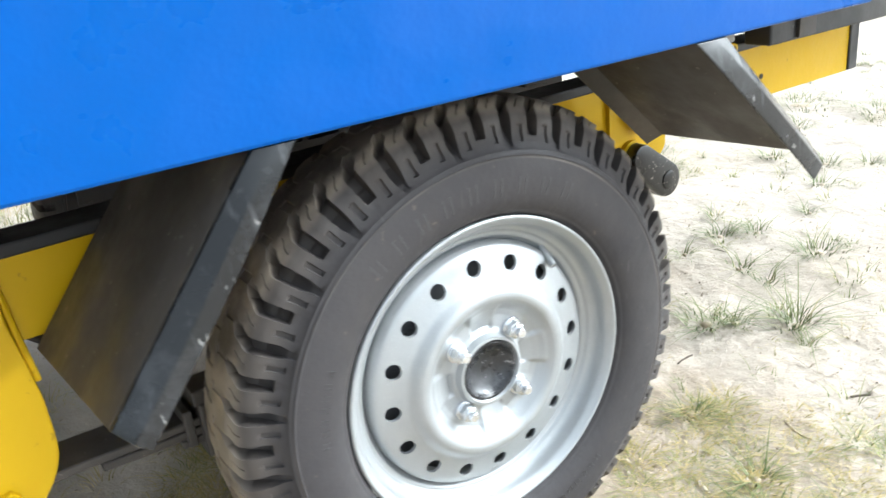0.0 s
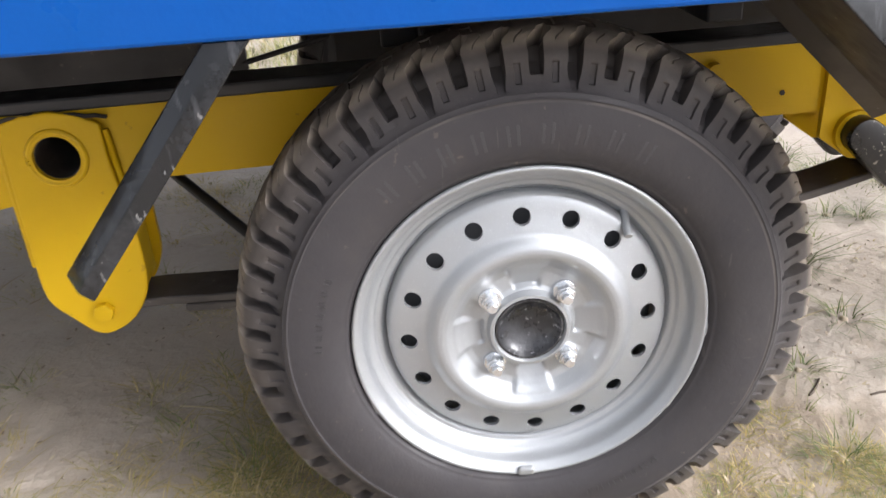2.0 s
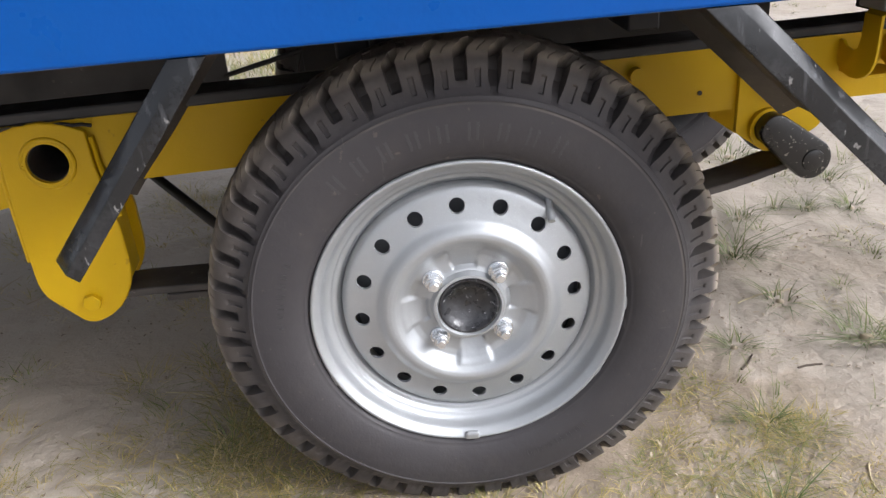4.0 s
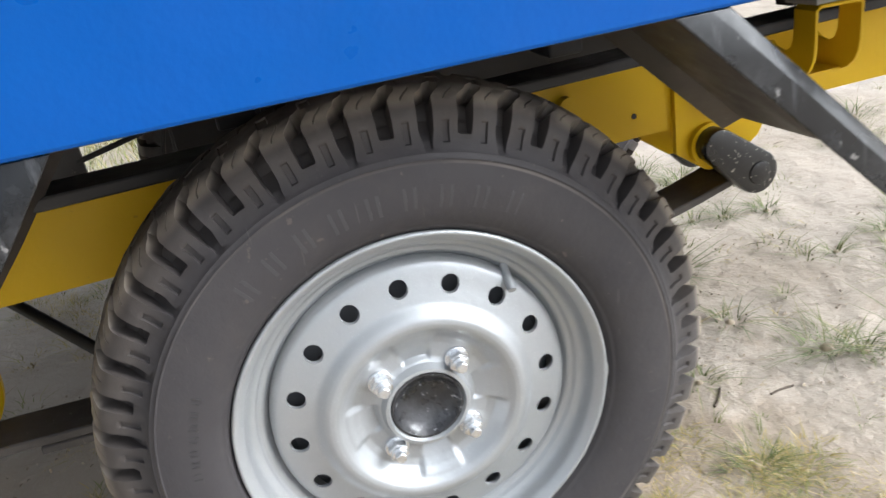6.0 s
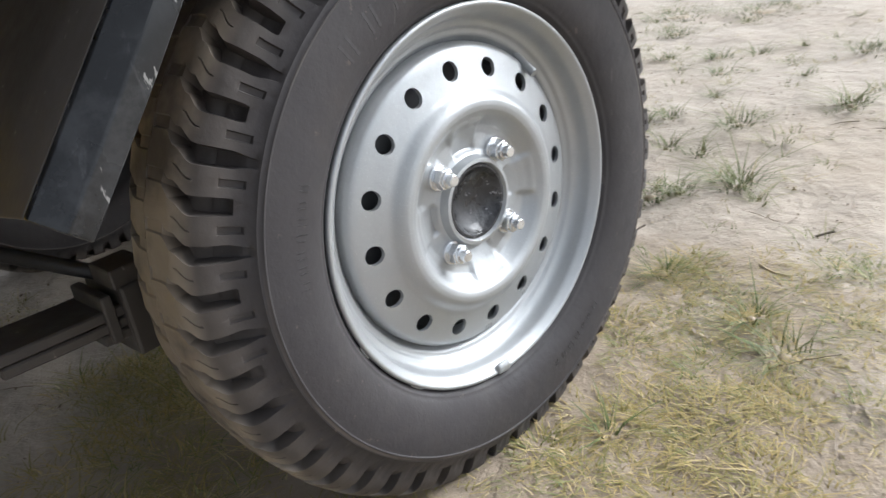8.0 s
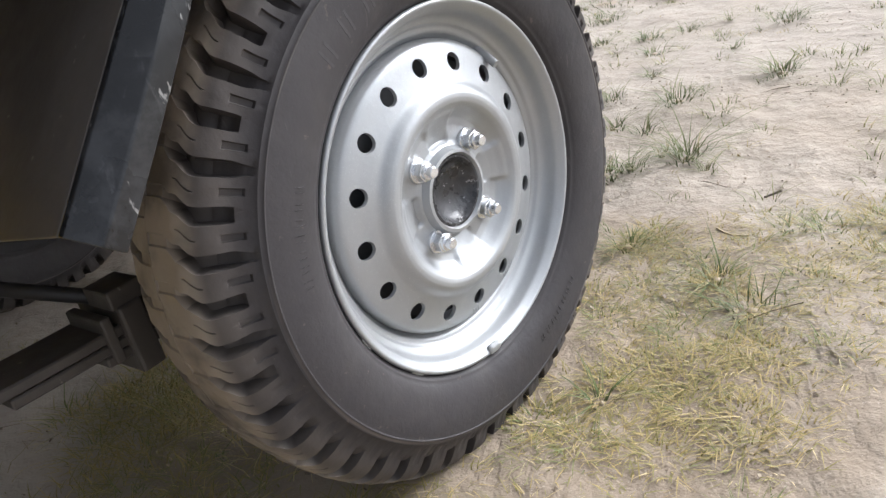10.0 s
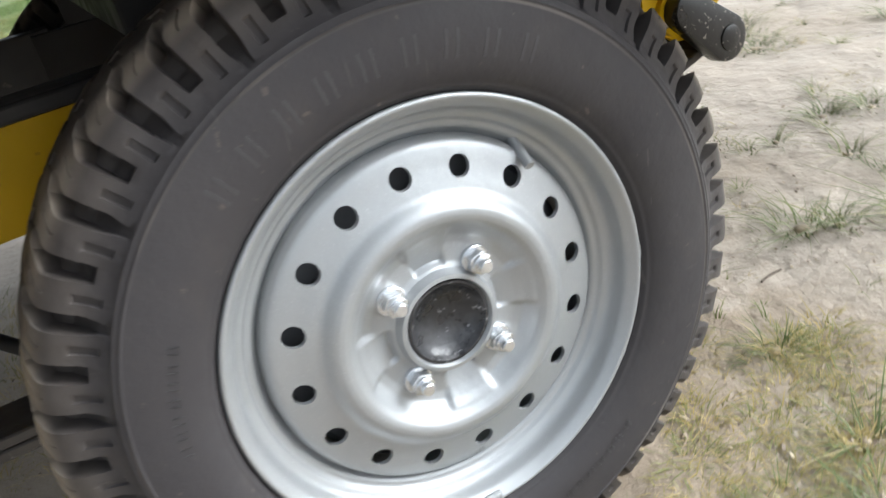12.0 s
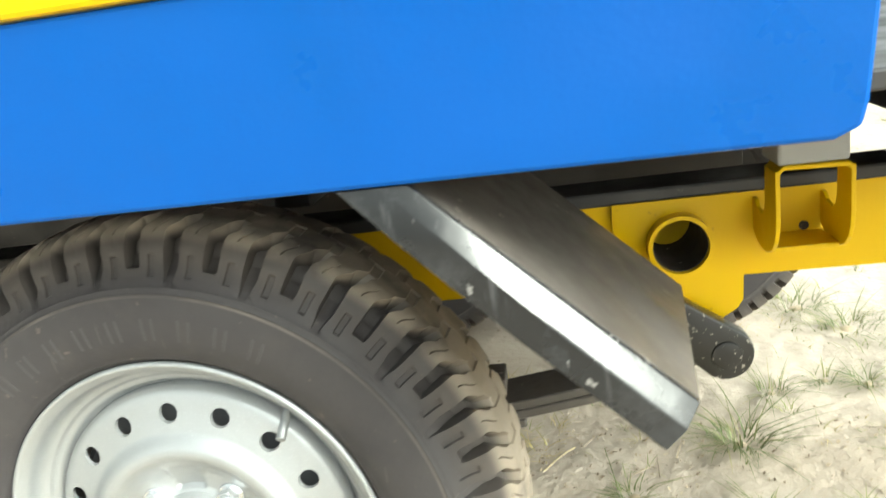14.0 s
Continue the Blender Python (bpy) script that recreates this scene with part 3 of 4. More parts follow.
def hanger_plate(y0, y1, points, hole):
    (cx, cz, r) = hole
    bm = bmesh.new()
    n = 180
    ring = [(cx + r * math.cos(2 * math.pi * k / n), cz + r * math.sin(2 * math.pi * k / n)) for k in range(n)]
    # outline resampled by direction from the hole's centre
    out = []
    for k in range(n):
        a = 2 * math.pi * k / n
        d = (math.cos(a), math.sin(a))
        best = None
        for (x0, z0), (x1, z1) in zip(points, points[1:] + points[:1]):
            ex, ez = x1 - x0, z1 - z0
            det = d[0] * -ez + ex * d[1]
            if abs(det) < 1e-12:
                continue
            s = ((x0 - cx) * -ez + ex * (z0 - cz)) / det
            q = (d[0] * (z0 - cz) - d[1] * (x0 - cx)) / det
            if s > 0 and -1e-6 <= q <= 1 + 1e-6 and (best is None or s > best):
                best = s
        out.append((cx + d[0] * best, cz + d[1] * best))
    rows = [[bm.verts.new((x, y, z)) for x, z in loop] for loop, y in ((ring, y0), (out, y0), (out, y1), (ring, y1))]
    for a, b in zip(rows, rows[1:] + rows[:1]):
        for k in range(n):
            bm.faces.new((a[k], a[(k + 1) % n], b[(k + 1) % n], b[k]))
    bmesh.ops.recalc_face_normals(bm, faces=bm.faces)
    return bm


# chassis
def channel(y, sign):
    """Web with its pipe holes, and two flanges, as one rolled channel."""
    low = [(-2.6, 0.350), (-0.62, 0.353), (-0.50, 0.372), (-0.40, 0.386), (0.0, 0.388), (0.384, 0.386), (1.02, 0.377)]
    cuts = [-2.6, -0.62, -0.500, -0.400, -0.30, 0.0, 0.384, 0.501, 1.02]
    whole = bmesh.new()
    for a, b in zip(cuts, cuts[1:]):
        pts = [(a, along(low, a)), (b, along(low, b)), (b, 0.466), (a, 0.466)]
        if a in (-0.500, 0.384):
            hole = (-0.450, 0.421, 0.0242) if a < 0 else (0.444, 0.425, 0.0262)
            piece = hanger_plate(y, y + sign * 0.006, pts, hole)
        else:
            piece = prism(pts, y, y + sign * 0.006, 0)
        me = bpy.data.meshes.new("piece")
        piece.to_mesh(me)
        piece.free()
        whole.from_mesh(me)
        bpy.data.meshes.remove(me)
    for pts in ([(x, z) for x, z in low] + [(x, z + 0.006) for x, z in low[::-1]], [(-2.6, 0.460), (1.02, 0.460), (1.02, 0.4660), (-2.6, 0.4660)]):
        piece = prism(pts, y + sign * 0.0060, y + sign * 0.045, 0)
        me = bpy.data.meshes.new("piece")
        piece.to_mesh(me)
        piece.free()
        whole.from_mesh(me)
        bpy.data.meshes.remove(me)
    bmesh.ops.remove_doubles(whole, verts=whole.verts, dist=0.0004)
    return whole


part("chassis_beam", channel(FACE, 1), YELLOW, trailer, "yellow painted steel chassis beam")
part("beam_end", box((0.028, 0.06, 0.086), (1.034, FACE + 0.026, 0.421), 0.002), BLACK, trailer, "black end plate of the beam")
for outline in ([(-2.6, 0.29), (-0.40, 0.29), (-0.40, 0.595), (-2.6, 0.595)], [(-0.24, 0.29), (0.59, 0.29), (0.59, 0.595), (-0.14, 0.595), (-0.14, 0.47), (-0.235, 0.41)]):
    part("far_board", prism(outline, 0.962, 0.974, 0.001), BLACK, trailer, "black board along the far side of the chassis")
# added black sheet, stands in for the darkness seen under the deck
part("gap_blocker", prism([(-0.19, 0.40), (0.55, 0.40), (0.55, 0.495), (-0.19, 0.495)], 0.500, 0.512, 0.001), BLACK, trailer, "added black sheet closing the gap inside the chassis")
# far beam in black: its deep shade is put into the colour
part("far_beam", box((0.30, 0.05, 0.084), (-0.32, 0.945, 0.429), 0.003), BLACK, trailer, "far chassis beam, its shade put in as black")
for y in (FACE - 0.004,):
    part("deck_rail", box((3.63, 0.056, 0.014), (-0.785, y + 0.028, 0.4735), 0.003), BLACK, trailer, "black rail bolted over the chassis beam")
for x in (-2.5, -2.0, -1.5, -1.0, -0.60, -0.10, -0.055, 0.06, 0.25, 0.70, 0.90):
    part("cross_member", box((0.040, 0.86, 0.098), (x, 0.63, 0.5445), 0.003), BLACK, trailer, "black cross member under the deck")
part("post", box((0.018, 0.03, 0.032), (0.556, FACE + 0.012, 0.5085), 0.002), BLACK, trailer, "black post under the deck")
part("deck_bearer", box((3.63, 0.050, 0.042), (-0.785, FACE + 0.030, 0.573), 0.003), BLACK, trailer, "black bearer under the deck")
part("spacer", box((0.058, 0.05, 0.026), (0.546, FACE - 0.048, 0.5165), 0.003), PRIMER, trailer, "grey primed spacer block")
for x0, z0, x1, z1 in ((-0.41, 0.325, -0.23, 0.366),):
    part("brace_rod", tube([(x0, 0.966, z0), (x1, 0.966, z1)], 0.0055), BLACK, trailer, "thin black brace rod")

# front hanger: outer and inner yellow plates with a pipe through and a bolt
HANGER = [(-0.500, 0.460), (-0.476, 0.467), (-0.448, 0.469), (-0.424, 0.464), (-0.401, 0.453), (-0.400, 0.409), (-0.391, 0.330), (-0.391, 0.285), (-0.393, 0.268), (-0.398, 0.252), (-0.406, 0.238), (-0.416, 0.226),
          (-0.428, 0.217), (-0.441, 0.211), (-0.452, 0.209), (-0.462, 0.212), (-0.494, 0.246), (-0.500, 0.254), (-0.504, 0.266), (-0.505, 0.280), (-0.504, 0.364)]


def sleeve(x, z, r, y0, y1, wall=0.004):
    bm = lathe([(r, y0), (r + wall, y0), (r + wall, y1), (r, y1)], 48, True)
    bm.transform(Matrix.Translation((x, 0, z)))
    return bm


def bead(x, z, r, y, thick):
    pts = [(x + r * math.cos(a), y, z + r * math.sin(a)) for a in (2 * math.pi * k / 40 for k in range(41))]
    return tube(pts, thick, 8, False)


PLATE = FACE - 0.010       # outer face of the front hanger
front = part("hanger_plate", soften(hanger_plate(PLATE, PLATE + 0.008, HANGER, (-0.450, 0.421, 0.0232)), 0.0022), YELLOW, trailer, "yellow spring hanger plate with a round hole")
part("hanger_plate", hanger_plate(FACE + 0.070, FACE + 0.078, HANGER, (-0.450, 0.421, 0.0242)), YELLOW, trailer, "yellow spring hanger plate with a round hole")
part("sleeve", sleeve(-0.450, 0.421, 0.0235, PLATE - 0.002, FACE + 0.09), YELLOW, front, "yellow pipe sleeve")
part("bore", sleeve(-0.450, 0.421, 0.0222, PLATE + 0.003, FACE + 0.088, 0.0008), GREASY, front, "dark bore of the pipe")
part("seam", tube([(-0.508 + 0.0105 * k, PLATE + 0.003, 0.4625 + 0.0042 * math.sin(0.35 * k) - 0.0012 * (k % 2)) for k in range(12)], 0.0022, 6), GREASY, front, "dark gap along the weld")
for edge in ([(-0.5045, 0.450), (-0.5065, 0.380), (-0.5070, 0.300)], [(-0.3985, 0.445), (-0.3955, 0.400), (-0.3900, 0.345)]):
    part("weld_bead", tube([(x, PLATE + 0.007, z) for x, z in edge], 0.0035, 8), YELLOW, front)
for x, z, r in ((-0.450, 0.421, 0.0236), (0.444, 0.425, 0.0262)):
    plug = lathe([(0.0001, FACE + 0.0865), (r - 0.001, FACE + 0.0865), (r - 0.001, FACE + 0.0895), (0.0001, FACE + 0.0895)], 32)
    plug.transform(Matrix.Translation((x, 0, z)))
    part("pipe_end", plug, GREASY, front, "dark closed end of the pipe")
part("weld_bead", bead(-0.450, 0.421, 0.0285, PLATE, 0.0030), YELLOW, front, smooth=True)
part("bolt", hexagon(0.0115, PLATE - 0.009, PLATE, -0.446, 0.240, 0.2), YELLOW, front, "yellow painted bolt head")
for x in (-0.402, -0.499):
    part("hanger_side", box((0.005, 0.060, 0.160), (x, PLATE + 0.040, 0.335), 0.001), YELLOW, front, "folded side of the hanger")

# rear hanger plates and shackle
REAR = [(0.384, 0.468), (0.384, 0.356), (0.424, 0.327), (0.450, 0.323), (0.477, 0.341), (0.496, 0.353), (0.502, 0.362), (0.503, 0.390), (0.501, 0.468)]
rear = part("hanger_plate", hanger_plate(FACE - 0.007, FACE, REAR, (0.444, 0.425, 0.0262)), YELLOW, trailer, "yellow shackle hanger plate with a pipe")
part("hanger_plate", prism(REAR, FACE + 0.070, FACE + 0.077), YELLOW, trailer, "yellow shackle hanger plate with a pipe")
part("sleeve", sleeve(0.444, 0.425, 0.0262, FACE - 0.022, FACE + 0.10), YELLOW, rear, "yellow pipe sleeve")
part("bore", sleeve(0.444, 0.425, 0.0250, FACE - 0.016, FACE + 0.098, 0.0008), GREASY, rear, "dark bore of the pipe")
part("bushing", sleeve(0.425, 0.360, 0.0200, FACE - 0.014, FACE - 0.005, 0.0055), YELLOW, rear, "yellow bushing ring")


def shackle_link(y0, y1):
    """A forged link, wider at its lower end."""
    a, b, ra, rb = Vector((0.426, 0.361)), Vector((0.479, 0.316)), 0.0205, 0.0265
    base = math.atan2(b.y - a.y, b.x - a.x)
    pts = [(b.x + rb * math.cos(base - math.pi / 2 + math.pi * k / 12), b.y + rb * math.sin(base - math.pi / 2 + math.pi * k / 12)) for k in range(13)]
    pts += [(a.x + ra * math.cos(base + math.pi / 2 + math.pi * k / 12), a.y + ra * math.sin(base + math.pi / 2 + math.pi * k / 12)) for k in range(13)]
    return prism(pts, y0, y1, 0.004)


link = part("shackle", shackle_link(FACE - 0.033, FACE - 0.010), SHACKLE, trailer, "greasy black spring shackle with dust specks", 30)
part("shackle", shackle_link(FACE + 0.090, FACE + 0.104), SHACKLE, trailer, "greasy black spring shackle with dust specks")
for x, z, r in ((0.479, 0.316, 0.0150),):
    boss = lathe([(0.0001, FACE - 0.0358), (r * 0.7, FACE - 0.0356), (r * 0.93, FACE - 0.0345), (r, FACE - 0.0325), (r, FACE + 0.11), (0.0001, FACE + 0.11)], 24)
    boss.transform(Matrix.Translation((x, 0, z)))
    part("pin", boss, SHACKLE, link, "worn pin of the shackle", 40)

# leaf spring, axle and clamps
MAIN = [(-0.446, 0.241), (-0.40, 0.245), (-0.30, 0.240), (-0.15, 0.237), (0.0, 0.240), (0.15, 0.252), (0.30, 0.272), (0.40, 0.289), (0.477, 0.309)]


def bow(x):
    """Height of the main leaf's top."""
    return along(MAIN, x)


xs = [-0.446 + 0.923 * i / 30 for i in range(31)]
Y_SPRING = (FACE - 0.004, FACE + 0.056)
spring = part("leaf_spring", strip([(x, bow(x) - 0.005) for x in xs], Y_SPRING, 0.010), DUSTY, trailer, "dusty black leaf spring")
for k, half in enumerate((0.36, 0.28, 0.20, 0.13)):
    pts = [(-half + 2 * half * i / 20, bow(-half + 2 * half * i / 20) - 0.016 - 0.0105 * k) for i in range(21)]
    part("leaf", strip(pts, Y_SPRING, 0.0095), DUSTY, spring)
for x, z in ((-0.446, 0.240), (0.477, 0.313)):
    part("spring_eye", tube([(x, FACE - 0.006, z), (x, FACE + 0.058, z)], 0.018, 20), GREASY, spring, smooth=True)
for x in (-0.245, 0.245):
    part("spring_clip", box((0.024, 0.074, 0.066), (x, FACE + 0.026, bow(x) - 0.016), 0.003), DUSTY, spring, "black clip round the leaves")
    part("clip_plate", box((0.010, 0.060, 0.044), (x - 0.024, FACE + 0.022, bow(x) - 0.008), 0.002), DUSTY, spring, "black clip round the leaves")
    part("clip_cap", box((0.034, 0.040, 0.018), (x + 0.002, FACE + 0.012, bow(x) + 0.024), 0.002), DUSTY, spring)
part("axle", tube([(0, 0.09, ZC), (0, 1.05, ZC)], 0.030, 24), GREASY, trailer, "black tubular axle", True)
part("axle_pad", box((0.12, 0.085, 0.030), (0, FACE + 0.040, 0.215), 0.003), GREASY, trailer, "black spring seat")
for x in (-0.045, 0.045):
    for y in (FACE - 0.002, FACE + 0.080):
        part("u_bolt", tube([(x, y, 0.130), (x, y, 0.30)], 0.007, 12), GREASY, trailer, "black threaded clamp bolt", True)
part("clamp_plate", box((0.13, 0.115, 0.012), (0, FACE + 0.040, 0.142), 0.003), GREASY, trailer, "black clamp plate")
part("stay_rod", tube([(-0.50, 0.417, 0.386), (-0.20, 0.147, 0.224)], 0.0070), BLACK, trailer, "thin black stay rod", True)


# hooped bracket on the beam
def hook_side(x):
    """A J-shaped side: an upright arm in front, its foot curving back to the beam."""
    f = FACE - 0.075
    pts = [(f, 0.500), (f + 0.032, 0.500), (f + 0.033, 0.468), (f + 0.037, 0.457), (f + 0.046, 0.452), (f + 0.060, 0.455), (f + 0.066, 0.461), (f + 0.074, 0.461), (f + 0.074, 0.430), (f + 0.060, 0.4215), (f + 0.044, 0.4190), (f + 0.029, 0.4205), (f + 0.016, 0.4260), (f + 0.007, 0.4345), (f + 0.002, 0.4450), (f, 0.457)]
    bm = prism(pts, x - 0.002, x + 0.002, 0.0008)
    bm.transform(Matrix(((0, 1, 0, 0), (1, 0, 0, 0), (0, 0, 1, 0), (0, 0, 0, 1))))
    return bm


hook = part("hoop_bracket", strip([(0.516, 0.497), (0.521, 0.5025), (0.573, 0.5005), (0.577, 0.495)], (FACE - 0.075, FACE - 0.041), 0.004), YELLOW, trailer, "yellow welded hoop bracket")
part("hook_side", hook_side(0.516), YELLOW, hook)
part("hook_side", hook_side(0.5765), YELLOW, hook)
part("hook_foot", box((0.058, 0.046, 0.004), (0.546, FACE - 0.0260, 0.4225), 0.001), YELLOW, hook)
for x, z, r in ((0.560, 0.428, 0.0045), (0.700, 0.408, 0.0055), (0.752, 0.416, 0.0045), (0.335, 0.412, 0.0030), (0.250, 0.445, 0.0095)):
    part("bolt", tube([(x, FACE - 0.0015 if r < 0.009 else FACE - 0.012, z), (x, FACE + 0.01, z)], r, 16), GREASY if r < 0.009 else YELLOW, trailer, "dark bolt in the beam")

# mudguard wings: sloping sheet with a folded lip of two faces on its outer edge
def wing(top, tip, y_in, reach, drop):
    """A sloping sheet from top to tip as (x, z), and its folded outer lip: a bevel and a face that hangs down."""
    (xt, zt), (xl, zl) = top, tip
    d = Vector((xl - xt, 0, zl - zt)).normalized()
    n = Vector((-d.z, 0, d.x))
    if n.z < 0:
        n = -n
    edge = SKIRT + 0.004

    def fold(section, level, radius, taper=None):
        bm = bmesh.new()
        steps = 14 if taper else 1
        rows = [[] for _ in range(steps + 1)]
        for i, (y, h) in enumerate(section):
            back, lift = taper[i] if taper else (0.0, 0.0)
            a = Vector((xt, y, zt)) + n * h
            a += d * ((level - a.z) / d.z)
            bent = Vector((0, back, 0)) + n * lift
            bent -= d * (bent.z / d.z)
            b = Vector((xl, y, zl)) + n * h + d * reach * smooth_step(edge, 0.1485, y)
            for k, row in enumerate(rows):
                row.append(bm.verts.new(a.lerp(b, k / steps) + bent * (1 - k / steps) ** 2.6))
        m = len(section)
        for p, q in zip(rows, rows[1:]):
            for k in range(m):
                bm.faces.new((p[k], p[(k + 1) % m], q[(k + 1) % m], q[k]))
        bm.faces.new(rows[0][::-1])
        bm.faces.new(rows[-1])
        bmesh.ops.recalc_face_normals(bm, faces=bm.faces)
        return soften(bm, radius, 3)
    lip = fold([(edge + 0.004, 0.0), (edge, -0.0006), (edge - 0.0139, -0.0146), (edge - 0.0141, -0.0161), (edge - 0.0141, -drop), (edge - 0.0116, -drop), (edge - 0.0116, -0.0161), (edge + 0.001, -0.0032), (edge + 0.004, -0.0025)], 0.5712, 0.0022,
               [(0, 0), (0, 0), (0.0125, 0.004), (0.0125, 0.004), (0.0125, 0.003), (0.0125, 0.003), (0.0125, 0.004), (0.0125, -0.004), (0.008, 0)])
    sheet = fold([(edge + 0.0042, 0.0), (y_in - 0.018, 0.0), (y_in, -0.0200), (y_in - 0.002, -0.0220), (y_in - 0.0190, -0.0030), (edge + 0.0042, -0.0025)], 0.592, 0.0008)
    return lip, sheet


for top, tip, reach, drop in (((0.2318, 0.588), (0.4105, 0.418), 0.0255, 0.0340), ((-0.222, 0.588), (-0.3705, 0.406), 0.0350, 0.0280)):
    lip, sheet = wing(top, tip, 0.168, reach, drop)
    guard = part("mudguard", sheet, DUSTY, trailer, "black sheet mudguard sloping over the tyre", 30)
    part("folded_lip", lip, WING, guard, "scuffed folded lip of the mudguard", 14)

# the chassis stands a little askew to the wheel
ASKEW = {"chassis_beam", "beam_end", "deck_rail", "deck_bearer", "post", "spacer", "hanger_plate", "shackle", "leaf_spring", "hoop_bracket", "bolt"}
for ob in trailer.children:
    if ob.name.split(".")[0] in ASKEW:
        ob.matrix_basis = pose(0, 0, 0, 0, 0, YAW)


# ---- grass, litter ----
def blades(name, clumps, mat, label, kind="stuff", group="", seed=0):
    """clumps: (x, y, spread, count, height, lean). Every blade is a bent tapering strip."""
    rng = random.Random(name + str(seed))
    verts, faces = [], []
    for x, y, spread, count, height, lean in clumps:
        for _ in range(count):
            a, d = rng.uniform(0, 2 * math.pi), spread * math.sqrt(rng.random())
            px, py = x + d * math.cos(a), y + d * math.sin(a)
            out = a + rng.uniform(-0.9, 0.9)
            h = height * rng.uniform(0.45, 1.15)
            l = lean * rng.uniform(0.3, 1.3) * h
            w = rng.uniform(0.00035, 0.00085) * (1 + height * 11)
            side = out + math.pi / 2
            z = ground_height(px, py) - 0.003
            base = len(verts)
            for t in (0.0, 0.4, 0.75):
                cx, cy = px + l * t * t * math.cos(out), py + l * t * t * math.sin(out)
                ww = w * (1 - 0.6 * t)
                verts += [(cx - ww * math.cos(side), cy - ww * math.sin(side), z + h * (t - 0.35 * lean * t * t * 0.6)),
                          (cx + ww * math.cos(side), cy + ww * math.sin(side), z + h * (t - 0.35 * lean * t * t * 0.6))]
            verts.append((px + l * math.cos(out), py + l * math.sin(out), z + h * (1 - 0.21 * lean)))
            faces += [(base, base + 1, base + 3, base + 2), (base + 2, base + 3, base + 5, base + 4), (base + 4, base + 5, base + 6)]
    me = bpy.data.meshes.new(name)
    me.from_pydata(verts, [], faces)
    return tagged(finish(new(name, me), mat), label, "grass" if label else "", kind=kind, group=group)


def scatter():
    rng = random.Random(4)
    green, dry, tufts = [], [], []
    # tufts that stand out: x, y, spread, blades, height
    for x, y, s, c, h in ((0.540, 0.528, 0.036, 56, 0.075), (0.380, 0.410, 0.030, 40, 0.032), (0.620, 0.225, 0.038, 46, 0.048), (0.652, 0.190, 0.026, 26, 0.050), (0.722, 0.118, 0.030, 44, 0.085), (0.845, 0.330, 0.024, 24, 0.050), (0.825, 0.455, 0.018, 20, 0.040),
                          (0.832, 0.255, 0.020, 16, 0.050), (0.957, 0.470, 0.028, 34, 0.050), (1.010, 0.266, 0.034, 44, 0.055), (1.022, 0.425, 0.026, 30, 0.045), (1.194, 0.122, 0.034, 44, 0.060), (1.209, 0.422, 0.022, 26, 0.040),
                          (1.400, 0.515, 0.030, 36, 0.045), (1.425, 0.313, 0.020, 18, 0.035), (1.545, 0.600, 0.042, 56, 0.050), (1.527, 0.750, 0.042, 50, 0.050), (1.640, 0.526, 0.030, 30, 0.045), (0.850, 0.680, 0.024, 32, 0.045),
                          (0.886, 0.831, 0.022, 28, 0.045), (0.771, 0.704, 0.022, 28, 0.045), (0.617, 0.682, 0.024, 26, 0.045), (0.710, 0.722, 0.020, 20, 0.040), (0.743, 1.030, 0.050, 56, 0.055), (0.805, 0.920, 0.050, 56, 0.055),
                          (1.357, 1.042, 0.050, 56, 0.055), (1.232, 0.880, 0.050, 56, 0.055), (0.541, 0.345, 0.024, 24, 0.042), (0.419, 0.237, 0.020, 26, 0.036), (0.383, 0.055, 0.024, 30, 0.034), (0.276, -0.160, 0.030, 36, 0.040),
                          (0.330, -0.095, 0.020, 24, 0.040), (0.060, -0.085, 0.012, 7, 0.040), (1.840, 0.900, 0.070, 70, 0.055), (2.10, 1.05, 0.150, 160, 0.05), (2.18, 0.78, 0.150, 160, 0.05), (1.67, 0.27, 0.050, 50, 0.050)):
        tufts.append((x, y, s, c, h * 0.95, 2.15))
    # worn mat round the foot of the tyre and under the trailer: x, y, radius
    for x, y, r in ((0.31, 0.12, 0.05), (0.24, -0.02, 0.08), (0.34, -0.05, 0.09), (0.42, 0.04, 0.04), (0.38, 0.03, 0.05), (0.28, -0.07, 0.08), (0.15, -0.06, 0.07), (0.05, -0.11, 0.08), (0.12, -0.15, 0.09), (0.10, -0.22, 0.08),
                    (0.24, -0.23, 0.08), (0.41, -0.21, 0.07), (-0.02, -0.06, 0.05), (0.20, -0.15, 0.08), (0.00, -0.20, 0.10), (-0.15, -0.05, 0.08), (0.48, -0.10, 0.07), (0.55, -0.18, 0.07), (0.33, -0.32, 0.09), (0.50, -0.30, 0.08)):
        for _ in range(15):
            a, d = rng.uniform(0, 6.283), r * math.sqrt(rng.random())
            (dry if rng.random() < 0.80 else green).append((x + d * math.cos(a), y + d * math.sin(a), 0.028, rng.randint(26, 46), rng.uniform(0.006, 0.018), 2.1))
    for x, y, r in ((0.30, -0.02, 0.10), (0.20, -0.12, 0.11), (0.36, -0.14, 0.10), (0.12, -0.20, 0.10), (0.46, -0.20, 0.10), (0.30, -0.28, 0.10), (0.05, -0.12, 0.07)):
        for _ in range(26):
            a, d = rng.uniform(0, 6.283), r * math.sqrt(rng.random())
            dry.append((x + d * math.cos(a), y + d * math.sin(a), 0.024, 36, rng.uniform(0.005, 0.012), 2.6))
